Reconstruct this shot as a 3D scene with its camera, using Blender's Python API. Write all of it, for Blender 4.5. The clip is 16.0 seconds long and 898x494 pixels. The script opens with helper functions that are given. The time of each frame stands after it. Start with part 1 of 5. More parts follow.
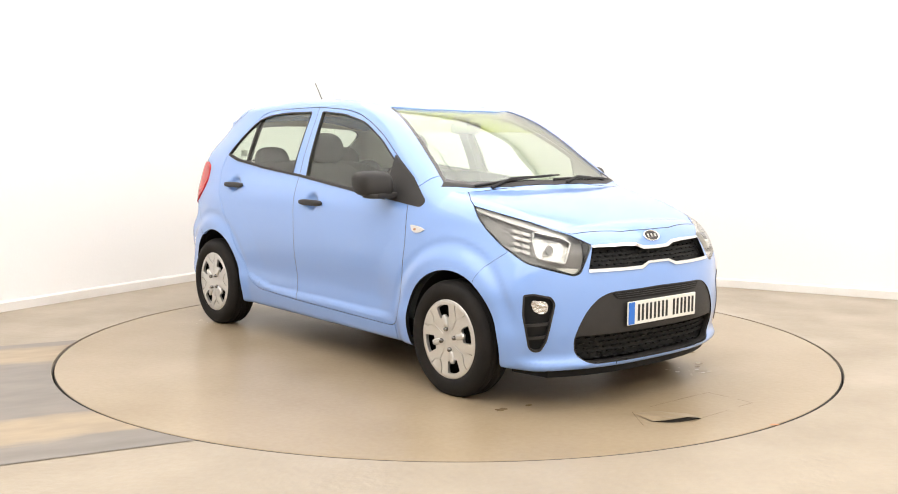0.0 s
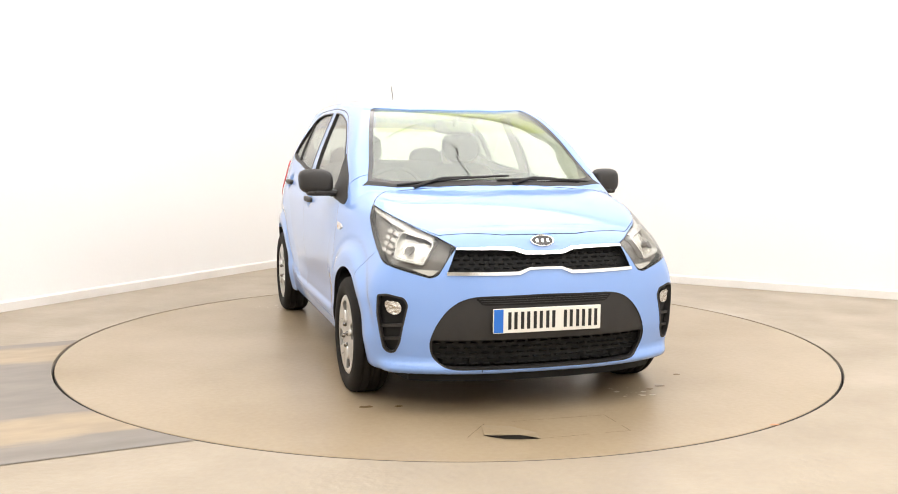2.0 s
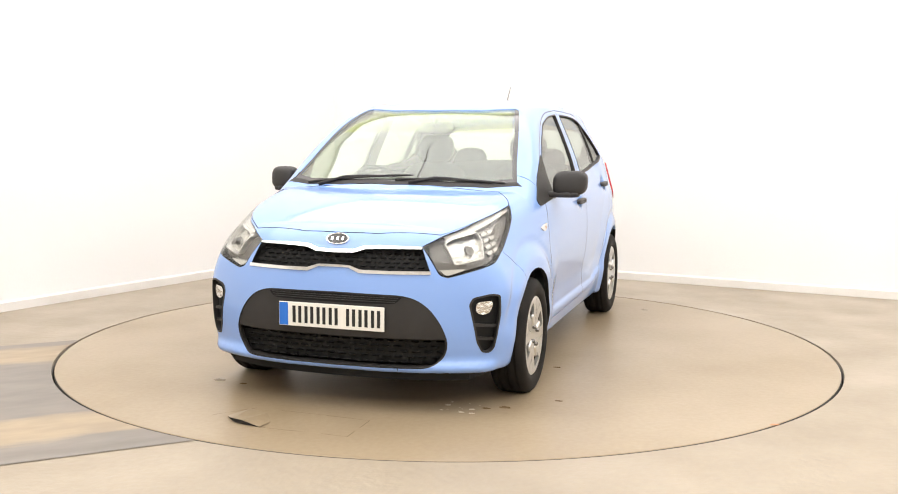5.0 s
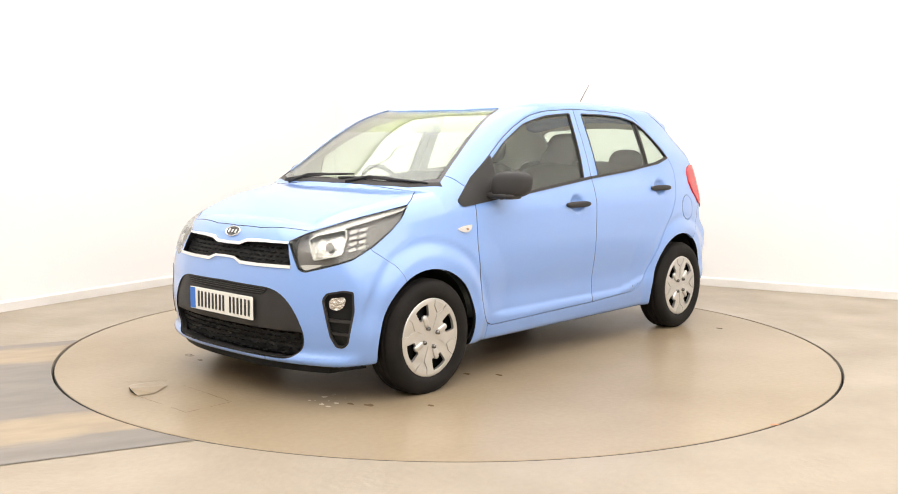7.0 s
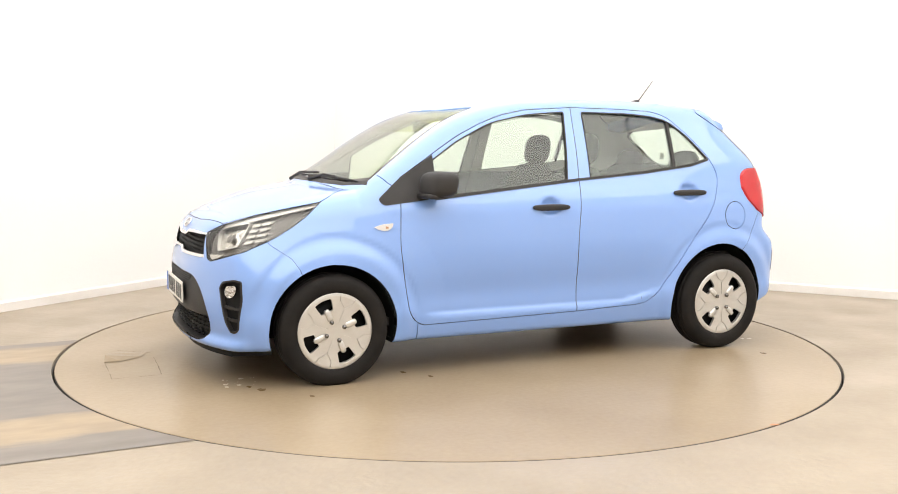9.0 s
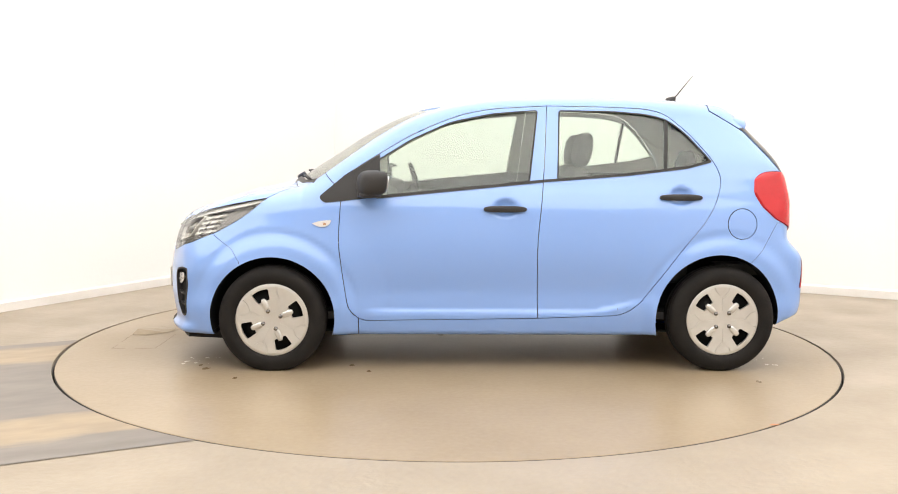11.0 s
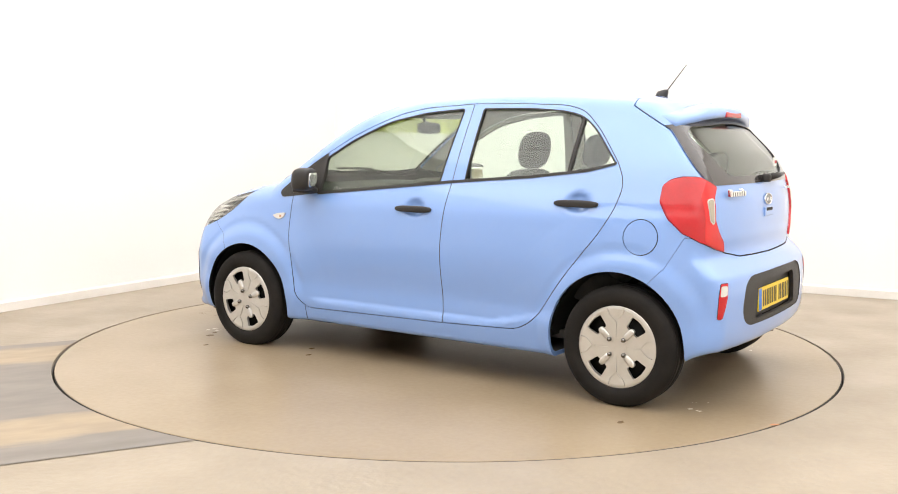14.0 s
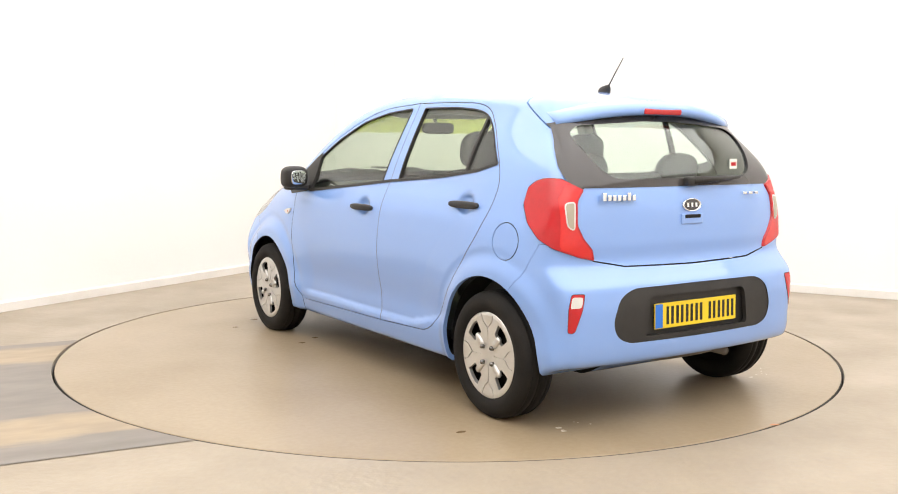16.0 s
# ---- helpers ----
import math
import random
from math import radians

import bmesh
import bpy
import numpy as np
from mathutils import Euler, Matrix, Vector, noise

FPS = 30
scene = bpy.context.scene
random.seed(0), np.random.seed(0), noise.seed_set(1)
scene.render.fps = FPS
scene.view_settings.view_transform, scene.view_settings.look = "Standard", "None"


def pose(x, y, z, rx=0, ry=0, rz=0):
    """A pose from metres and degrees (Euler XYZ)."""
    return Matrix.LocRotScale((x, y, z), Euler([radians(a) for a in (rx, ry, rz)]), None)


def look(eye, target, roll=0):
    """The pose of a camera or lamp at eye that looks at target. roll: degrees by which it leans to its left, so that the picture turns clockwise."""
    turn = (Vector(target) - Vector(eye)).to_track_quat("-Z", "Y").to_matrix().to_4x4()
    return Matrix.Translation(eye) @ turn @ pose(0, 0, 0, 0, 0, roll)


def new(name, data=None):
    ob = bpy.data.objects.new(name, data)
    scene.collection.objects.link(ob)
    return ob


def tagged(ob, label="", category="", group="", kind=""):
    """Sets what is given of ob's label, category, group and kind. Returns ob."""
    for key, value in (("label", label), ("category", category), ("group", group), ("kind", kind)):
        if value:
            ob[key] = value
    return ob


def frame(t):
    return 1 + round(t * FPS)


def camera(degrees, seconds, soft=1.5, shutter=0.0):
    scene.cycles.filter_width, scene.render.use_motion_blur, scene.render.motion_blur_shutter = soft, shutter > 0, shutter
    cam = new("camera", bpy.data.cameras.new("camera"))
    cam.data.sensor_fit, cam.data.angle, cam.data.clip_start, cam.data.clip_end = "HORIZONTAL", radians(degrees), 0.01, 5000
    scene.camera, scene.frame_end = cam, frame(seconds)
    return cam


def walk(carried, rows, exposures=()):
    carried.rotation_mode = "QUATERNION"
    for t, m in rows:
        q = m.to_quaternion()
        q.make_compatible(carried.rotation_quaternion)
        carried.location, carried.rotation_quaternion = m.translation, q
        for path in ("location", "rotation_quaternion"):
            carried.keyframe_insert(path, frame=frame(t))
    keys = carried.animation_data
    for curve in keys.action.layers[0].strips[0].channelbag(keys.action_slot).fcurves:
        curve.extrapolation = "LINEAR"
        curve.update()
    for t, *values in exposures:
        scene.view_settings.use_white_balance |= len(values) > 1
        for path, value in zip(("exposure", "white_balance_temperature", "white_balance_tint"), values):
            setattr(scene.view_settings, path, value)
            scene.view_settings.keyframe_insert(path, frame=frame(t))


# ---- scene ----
cam = camera(49.3, 16.0, soft=1.0)
EYE = Vector((0.0, -5.889, 1.226))
CAMERA_POSE = look(EYE, EYE + Vector((0.00015, 0.99412, -0.10824)), 0.42)
walk(cam, [(0.0, CAMERA_POSE), (16.0, CAMERA_POSE)])

# ---- light ----
LAMP_POWER = 2.5
world = bpy.data.worlds.new("world")
world.use_nodes = True
world.node_tree.nodes["Background"].inputs["Color"].default_value = (1.0, 0.98, 0.95, 1)
world.node_tree.nodes["Background"].inputs["Strength"].default_value = 0.05
scene.world = world
scene.view_settings.exposure = 0.0


# ---- materials ----
def rgb(r, g, b):
    return (r, g, b, 1.0)


def material(name, base, rough=0.5, metal=0.0, spot=None, scale=6.0, amount=0.25, grain=90.0, bump=0.0, coat=0.0, rough_var=0.0, spec=0.5, coat_ior=1.5):
    """A surface whose base colour drifts to spot over large patches and fine grain, with relief and uneven gloss."""
    m = bpy.data.materials.new(name)
    m.use_nodes = True
    nt = m.node_tree
    out = nt.nodes["Principled BSDF"]
    out.inputs["Base Color"].default_value = rgb(*base)
    out.inputs["Roughness"].default_value = rough
    out.inputs["Metallic"].default_value = metal
    out.inputs["Coat Weight"].default_value = coat
    out.inputs["Coat Roughness"].default_value = 0.06
    out.inputs["Coat IOR"].default_value = coat_ior
    out.inputs["Specular IOR Level"].default_value = spec
    where = nt.nodes.new("ShaderNodeTexCoord")
    wide = nt.nodes.new("ShaderNodeTexNoise")
    wide.inputs["Scale"].default_value, wide.inputs["Detail"].default_value = scale, 5
    fine = nt.nodes.new("ShaderNodeTexNoise")
    fine.inputs["Scale"].default_value, fine.inputs["Detail"].default_value = grain, 4
    for n in (wide, fine):
        nt.links.new(where.outputs["Object"], n.inputs["Vector"])
    if spot:
        both = nt.nodes.new("ShaderNodeMath")
        both.operation = "MULTIPLY_ADD"
        both.inputs[1].default_value = 0.35
        nt.links.new(fine.outputs["Fac"], both.inputs[0])
        nt.links.new(wide.outputs["Fac"], both.inputs[2])
        ramp = nt.nodes.new("ShaderNodeMapRange")
        ramp.inputs["From Min"].default_value, ramp.inputs["From Max"].default_value = 0.48, 0.92
        ramp.inputs["To Max"].default_value = amount
        nt.links.new(both.outputs[0], ramp.inputs["Value"])
        mix = nt.nodes.new("ShaderNodeMix")
        mix.data_type = "RGBA"
        mix.inputs["A"].default_value, mix.inputs["B"].default_value = rgb(*base), rgb(*spot)
        nt.links.new(ramp.outputs["Result"], mix.inputs["Factor"])
        nt.links.new(mix.outputs["Result"], out.inputs["Base Color"])
    if rough_var:
        r = nt.nodes.new("ShaderNodeMapRange")
        r.inputs["From Min"].default_value, r.inputs["From Max"].default_value = 0.3, 0.7
        r.inputs["To Min"].default_value, r.inputs["To Max"].default_value = rough - rough_var, rough + rough_var
        nt.links.new(wide.outputs["Fac"], r.inputs["Value"])
        nt.links.new(r.outputs["Result"], out.inputs["Roughness"])
    if bump:
        b = nt.nodes.new("ShaderNodeBump")
        b.inputs["Strength"].default_value, b.inputs["Distance"].default_value = 1.0, bump
        nt.links.new(fine.outputs["Fac"], b.inputs["Height"])
        nt.links.new(b.outputs["Normal"], out.inputs["Normal"])
    return m


def glowing(name, colour, strength):
    m = bpy.data.materials.new(name)
    m.use_nodes = True
    out = m.node_tree.nodes["Principled BSDF"]
    out.inputs["Base Color"].default_value = rgb(0.8, 0.8, 0.8)
    out.inputs["Emission Color"].default_value = rgb(*colour)
    out.inputs["Emission Strength"].default_value = strength
    return m


def clear(name, tint, rough=0.0, ior=1.45):
    """Thin glass: mostly let through, with a mirror share."""
    m = bpy.data.materials.new(name)
    m.use_nodes = True
    nt = m.node_tree
    nt.nodes.remove(nt.nodes["Principled BSDF"])
    through_it = nt.nodes.new("ShaderNodeBsdfTransparent")
    through_it.inputs["Color"].default_value = rgb(*tint)
    gloss = nt.nodes.new("ShaderNodeBsdfGlossy")
    gloss.inputs["Roughness"].default_value = rough
    face = nt.nodes.new("ShaderNodeLayerWeight")
    power = nt.nodes.new("ShaderNodeMath")
    power.operation = "POWER"
    power.inputs[1].default_value = 5.0
    nt.links.new(face.outputs["Facing"], power.inputs[0])
    fres = nt.nodes.new("ShaderNodeMapRange")
    fres.inputs["To Min"].default_value = ((ior - 1) / (ior + 1)) ** 2
    nt.links.new(power.outputs[0], fres.inputs["Value"])
    mix = nt.nodes.new("ShaderNodeMixShader")
    nt.links.new(fres.outputs["Result"], mix.inputs["Fac"])
    nt.links.new(through_it.outputs["BSDF"], mix.inputs[1])
    nt.links.new(gloss.outputs["BSDF"], mix.inputs[2])
    nt.links.new(mix.outputs["Shader"], nt.nodes["Material Output"].inputs["Surface"])
    return m


WALL = material("wall_paint", (0.9, 0.885, 0.865), 0.55, spot=(0.86, 0.84, 0.81), scale=0.8, amount=0.5, grain=60, bump=0.0006)
SKIRT = material("skirting_paint", (0.83, 0.8, 0.76), 0.4, spot=(0.68, 0.63, 0.56), scale=3, amount=0.5)
CEILING = material("ceiling_paint", (0.88, 0.87, 0.85), 0.7, spot=(0.8, 0.79, 0.77), scale=1)
SCREED = material("floor_screed", (0.36, 0.297, 0.22), 0.42, spot=(0.28, 0.23, 0.17), scale=1.4, amount=0.8, grain=28, bump=0.0018, rough_var=0.12)
DISC = material("turntable_coating", (0.355, 0.28, 0.19), 0.32, spot=(0.25, 0.185, 0.11), scale=0.9, amount=0.85, grain=36, bump=0.0006, rough_var=0.04, spec=0.32)
# near-black that paints shade into the turntable gap and under the flap
GAP_SHADE = material("gap_shade_black", (0.02, 0.018, 0.016), 0.8)
STEEL = material("edge_steel", (0.16, 0.145, 0.13), 0.55, 0.5, spot=(0.09, 0.065, 0.045), scale=12, amount=0.6)
PAINT = material("sky_blue_paint", (0.21, 0.361, 0.735), 0.36, 0.0, spot=(0.2, 0.35, 0.72), scale=2, amount=0.3, grain=600, coat=1.0, spec=0.3, coat_ior=1.62)
TRIM = material("black_grained_plastic", (0.03, 0.028, 0.027), 0.5, spot=(0.042, 0.039, 0.038), scale=8, amount=0.6, grain=500, bump=0.0003, spec=0.28)
# black plastic parts; on panel edges it paints the shade of the shut lines
DARK = material("black_plastic_and_gap_shade", (0.01, 0.01, 0.01), 0.6, spot=(0.016, 0.016, 0.016), scale=9, spec=0.2)
RUBBER = material("tyre_rubber", (0.009, 0.008, 0.0075), 0.72, spot=(0.024, 0.02, 0.017), scale=9, amount=0.5, grain=120, bump=0.0006, spec=0.2)
SILVER = material("silver_wheel_paint", (0.66, 0.65, 0.63), 0.33, 0.75, spot=(0.56, 0.54, 0.51), scale=20, amount=0.4, grain=300)
BOLT = material("wheel_bolt_steel", (0.22, 0.21, 0.2), 0.25, 0.9, spot=(0.1, 0.09, 0.08), scale=90, amount=0.7)
CHROME = material("chrome", (0.86, 0.86, 0.86), 0.1, 1.0)
LIGHT = glowing("lit_diffuser", (1.0, 0.985, 0.965), LAMP_POWER)


# ---- mesh tools ----
def mesh_of(name, verts, faces, mat, smooth=False):
    me = bpy.data.meshes.new(name)
    me.from_pydata([tuple(v) for v in verts], [], [tuple(f) for f in faces])
    if mat:
        me.materials.append(mat)
    if smooth:
        me.polygons.foreach_set("use_smooth", [True] * len(me.polygons))
    me.update()
    return me


def part(name, bm, mat, parent=None, label="", smooth=False, m=None):
    """One mesh object from a bmesh (or a mesh) under a thing or a part."""
    if isinstance(bm, bmesh.types.BMesh):
        bmesh.ops.recalc_face_normals(bm, faces=bm.faces)
        me = bpy.data.meshes.new(name)
        bm.to_mesh(me)
        bm.free()
        if smooth:
            me.polygons.foreach_set("use_smooth", [True] * len(me.polygons))
    else:
        me = bm
    if mat and not me.materials:
        me.materials.append(mat)
    ob = new(name, me)
    if parent:
        ob.parent = parent
    if m is not None:
        ob.matrix_basis = m
    if label:
        tagged(ob, label)
    return ob


def box(x0, y0, z0, x1, y1, z1, bevel=0.0, bm=None):
    bm = bm or bmesh.new()
    made = bmesh.ops.create_cube(bm, size=1, matrix=Matrix.Translation(((x0 + x1) / 2, (y0 + y1) / 2, (z0 + z1) / 2))
                                 @ Matrix.Diagonal((abs(x1 - x0), abs(y1 - y0), abs(z1 - z0), 1)))
    if bevel:
        edges = list({e for v in made["verts"] for e in v.link_edges})
        bmesh.ops.bevel(bm, geom=edges, offset=bevel, segments=2, affect="EDGES", profile=0.5)
    return bm


def lathe(profile, count, axis="y", closed=False):
    """Turns (radius, along) pairs about the axis."""
    verts, faces = [], []
    n = len(profile)
    for i in range(count):
        a = 2 * math.pi * i / count
        c, s = math.cos(a), math.sin(a)
        for r, h in profile:
            verts.append((r * c, h, r * s) if axis == "y" else (r * c, r * s, h))
    for i in range(count):
        j = (i + 1) % count
        for k in range(n if closed else n - 1):
            l = (k + 1) % n
            q = (i * n + k, i * n + l, j * n + l, j * n + k)
            faces.append(q if axis == "y" else q[::-1])
    return verts, faces


# ---- the studio ----
CORNER = Vector((-1.186, 4.257, 0))
ALONG_LEFT = Vector((-0.508, -0.861, 0)).normalized()
ALONG_RIGHT = Vector((0.885, -0.466, 0)).normalized()
HEIGHT = 4.2
TABLE_R = 2.236


def wall(name, start, way, length, inward, label):
    """A wall 0.2 m thick whose inner face runs from start along way."""
    out = -inward * 0.2
    a, b = start, start + way * length
    foot = [a, b, b + out, a + out]
    verts = [v + Vector((0, 0, h)) for h in (-0.05, HEIGHT) for v in foot]
    faces = [(0, 1, 2, 3), (4, 5, 6, 7), (0, 1, 5, 4), (1, 2, 6, 5), (2, 3, 7, 6), (3, 0, 4, 7)]
    bm = bmesh.new()
    vs = [bm.verts.new(v) for v in verts]
    for f in faces:
        bm.faces.new([vs[i] for i in f])
    return tagged(part(name, bm, WALL), label, "wall", kind="structure")


def skirting(start, way, length, inward):
    bm = bmesh.new()
    section = [(0.0, 0.001), (0.018, 0.001), (0.018, 0.062), (0.012, 0.072), (0.0, 0.075)]
    rings = []
    for s in (0.0, length):
        rings.append([bm.verts.new(start + way * s + inward * (d + 0.001) + Vector((0, 0, h))) for d, h in section])
    for k in range(len(section)):
        l = (k + 1) % len(section)
        bm.faces.new((rings[0][k], rings[0][l], rings[1][l], rings[1][k]))
    bm.faces.new(rings[0])
    bm.faces.new(rings[1][::-1])
    return tagged(part("baseboard", bm, SKIRT), "cream painted skirting board along the studio wall", "baseboard", kind="structure")


IN_LEFT = Vector((-ALONG_LEFT.y, ALONG_LEFT.x, 0))
IN_RIGHT = Vector((ALONG_RIGHT.y, -ALONG_RIGHT.x, 0))
LEN_L, LEN_R = 13.0, 11.0
END_L, END_R = CORNER + ALONG_LEFT * LEN_L, CORNER + ALONG_RIGHT * LEN_R
FAR = END_L + ALONG_RIGHT * LEN_R
wall("wall_left", CORNER, ALONG_LEFT, LEN_L, IN_LEFT, "plain white painted studio wall, brightly lit")
wall("wall_right", CORNER, ALONG_RIGHT, LEN_R, IN_RIGHT, "plain white painted studio wall, brightly lit")
wall("wall_behind", END_L, ALONG_RIGHT, (FAR - END_L).length, -IN_RIGHT, "plain white painted studio wall")
wall("wall_side", END_R, (FAR - END_R).normalized(), (FAR - END_R).length, -IN_LEFT, "plain white painted studio wall")
skirting(CORNER, ALONG_LEFT, LEN_L, IN_LEFT)
skirting(CORNER, ALONG_RIGHT, LEN_R, IN_RIGHT)


def build_floor():
    n = 160
    ring, outer = [], []
    for i in range(n):
        a = 2 * math.pi * i / n
        ring.append((math.cos(a) * (TABLE_R + 0.016), math.sin(a) * (TABLE_R + 0.016), 0.0))
        outer.append((math.cos(a) * 16, math.sin(a) * 16, 0.0))
    low = [(x, y, -0.12) for x, y, z in ring]
    verts = ring + outer + low
    faces = []
    for i in range(n):
        j = (i + 1) % n
        faces.append((i, n + i, n + j, j))
        faces.append((i, j, 2 * n + j, 2 * n + i))
    faces.append(tuple(range(2 * n, 3 * n)))
    me = mesh_of("floor", verts, faces, SCREED)
    me.materials.append(GAP_SHADE)
    me.polygons[len(faces) - 1].material_index = 1
    tagged(new("floor", me), "beige sealed concrete studio floor with faint wear", "floor", kind="structure")
    v, f = lathe([(TABLE_R + 0.012, -0.1), (TABLE_R + 0.018, -0.1), (TABLE_R + 0.018, -0.012), (TABLE_R + 0.012, -0.012)], 200, "z", True)
    tagged(new("trim", mesh_of("trim", v, f, STEEL, True)), "thin worn steel ring round the turntable", "edge trim", kind="structure")


build_floor()
bm = bmesh.new()
vs = [bm.verts.new(p + Vector((0, 0, h))) for h in (HEIGHT, HEIGHT + 0.1) for p in (CORNER, END_L, FAR, END_R)]
for f in ((0, 1, 2, 3), (4, 5, 6, 7), (0, 1, 5, 4), (1, 2, 6, 5), (2, 3, 7, 6), (3, 0, 4, 7)):
    bm.faces.new([vs[i] for i in f])
tagged(part("ceiling", bm, CEILING), "plain white studio ceiling", "ceiling", kind="structure")


def ceiling_light(at, turn):
    thing = new("ceiling_light")
    thing.matrix_basis = Matrix.Translation(at) @ pose(0, 0, 0, 0, 0, turn)
    w, l = 1.06, 1.06
    bm = bmesh.new()
    for a in (box(-w, -l, -0.05, -w + 0.008, l, 0), box(w - 0.008, -l, -0.05, w, l, 0), box(-w + 0.008, -l, -0.05, w - 0.008, -l + 0.008, 0),
              box(-w + 0.008, l - 0.008, -0.05, w - 0.008, l, 0)):
        me = bpy.data.meshes.new("t")
        a.to_mesh(me)
        a.free()
        bm.from_mesh(me)
    part("frame", bm, SKIRT, thing)
    part("diffuser", box(-w + 0.008, -l + 0.008, -0.048, w - 0.008, l - 0.008, -0.02), LIGHT, thing, "lit white diffuser")
    return tagged(thing, "large lit studio ceiling light panel", "ceiling light", "studio ceiling lights")


TURN = math.degrees(math.atan2(ALONG_LEFT.y, ALONG_LEFT.x)) + 90
for i in range(5):
    for j in range(5):
        at = CORNER + ALONG_LEFT * (1.3 + 2.13 * i) + ALONG_RIGHT * (1.15 + 2.13 * j)
        ceiling_light(Vector((at.x, at.y, HEIGHT)), TURN)


# ---- car body as a smooth solid: x forward, y left, z up, metres ----
def curve(points):
    """A smooth function through the points (x, value), flat past its ends."""
    px = np.array([q[0] for q in points], float)
    pv = np.array([q[1] for q in points], float)
    h = np.diff(px)
    d = np.diff(pv) / h
    m = np.empty_like(pv)
    m[0], m[-1] = d[0], d[-1]
    m[1:-1] = (d[:-1] * h[1:] + d[1:] * h[:-1]) / (h[:-1] + h[1:])

    table = np.linspace(px[0], px[-1], 3000)
    i = np.clip(np.searchsorted(px, table) - 1, 0, len(h) - 1)
    t = (table - px[i]) / h[i]
    filled = ((2 * t**3 - 3 * t**2 + 1) * pv[i] + (t**3 - 2 * t**2 + t) * h[i] * m[i]
              + (3 * t**2 - 2 * t**3) * pv[i + 1] + (t**3 - t**2) * h[i] * m[i + 1])

    def value(x):
        return np.interp(x, table, filled)
    return value


def step(a, b, x):
    t = np.clip((x - a) / (b - a), 0, 1)
    return t * t * (3 - 2 * t)


def smax(a, b, k):
    h = np.maximum(k - np.abs(a - b), 0)
    return np.maximum(a, b) + h * h / (4 * k)


BONNET = curve([(0.6, 1.06), (0.95, 1.012), (1.2, 0.974), (1.437, 0.925), (1.6, 0.866), (1.72, 0.81), (1.8, 0.766), (1.95, 0.66)])
ROOF = curve([(-1.75, 1.355), (-1.45, 1.41), (-1.2, 1.45), (-0.9, 1.477), (-0.5, 1.491), (-0.15, 1.486), (0.14, 1.464), (0.35, 1.425), (0.56, 1.357),
              (0.74, 1.265), (0.92, 1.149), (1.14, 1.008), (1.4, 0.84)])
SIDE = curve([(0.1, 0.715), (0.2, 0.745), (0.27, 0.762), (0.33, 0.772), (0.42, 0.772), (0.55, 0.784), (0.62, 0.787), (0.7, 0.786), (0.8, 0.781), (0.87, 0.773),
              (0.94, 0.752), (1.01, 0.722), (1.12, 0.684), (1.25, 0.63), (1.38, 0.571), (1.5, 0.522)])
NOSE = curve([(0.1, 1.8), (0.165, 1.842), (0.19, 1.862), (0.212, 1.866), (0.25, 1.848), (0.3, 1.856), (0.36, 1.866), (0.48, 1.866), (0.6, 1.852), (0.7, 1.826), (0.78, 1.795), (0.9, 1.73)])
TAIL = curve([(0.1, -1.6), (0.22, -1.655), (0.32, -1.695), (0.45, -1.704), (0.57, -1.7), (0.62, -1.69), (0.66, -1.664), (0.7, -1.64), (0.8, -1.636),
              (0.95, -1.626), (1.04, -1.604), (1.17, -1.548), (1.34, -1.4), (1.45, -1.3)])
WHEELS = (1.2, -1.2)
AXLE_Z = 0.285


def side_at(x, z):
    s = SIDE(z)
    upper = step(0.5, 0.95, z)
    s = s - (0.012 + 0.08 * upper) * np.maximum((x - 0.55) / 0.75, 0) ** 2 * 0.95
    s = s + 0.016 * step(-0.75, -1.1, x) * step(0.9, 1.05, z) * step(1.4, 1.15, z)
    s = s - (0.06 + 0.016 * step(0.6, 0.8, z) + 0.1 * step(1.1, 1.3, z)) * np.maximum((-x - 1.0) / 0.65, 0) ** 2.2
    for wx in WHEELS:
        r = np.hypot(x - wx, (z - AXLE_Z) * 0.97)
        brow = step(0.34, 0.5, z)
        s = s + (0.024 if wx > 0 else 0.02) * step(0.45, 0.36, r)
        brow = brow * step(-1.5, -1.28, x)
        s = s + 0.006 * brow * np.clip((0.62 - r) / 0.15, 0, 1) * step(0.42, 0.472, r)
    lower = step(0.78, 0.6, x) * step(-0.9, -0.55, x)
    for hx, hz in ((-0.02, 0.872), (-0.955, 0.938)):
        s = s - 0.024 * np.exp(-(((x - hx) / 0.055) ** 2 + ((z - hz) / 0.042) ** 2) ** 2)
    ledge = 0.302 + 0.07 * step(-0.45, -0.85, x)
    return s - 0.016 * lower * step(ledge, ledge + 0.036, z) * step(0.7, ledge + 0.04, z)


def top_at(x, y):
    a = y * y
    bonnet = BONNET(x + 0.1 * a) - 0.05 * a 
    lean = step(-0.2, 0.7, x)
    screen = ROOF(x + 0.25 * a * lean) - (0.1 - 0.03 * lean) * a
    return bonnet, screen


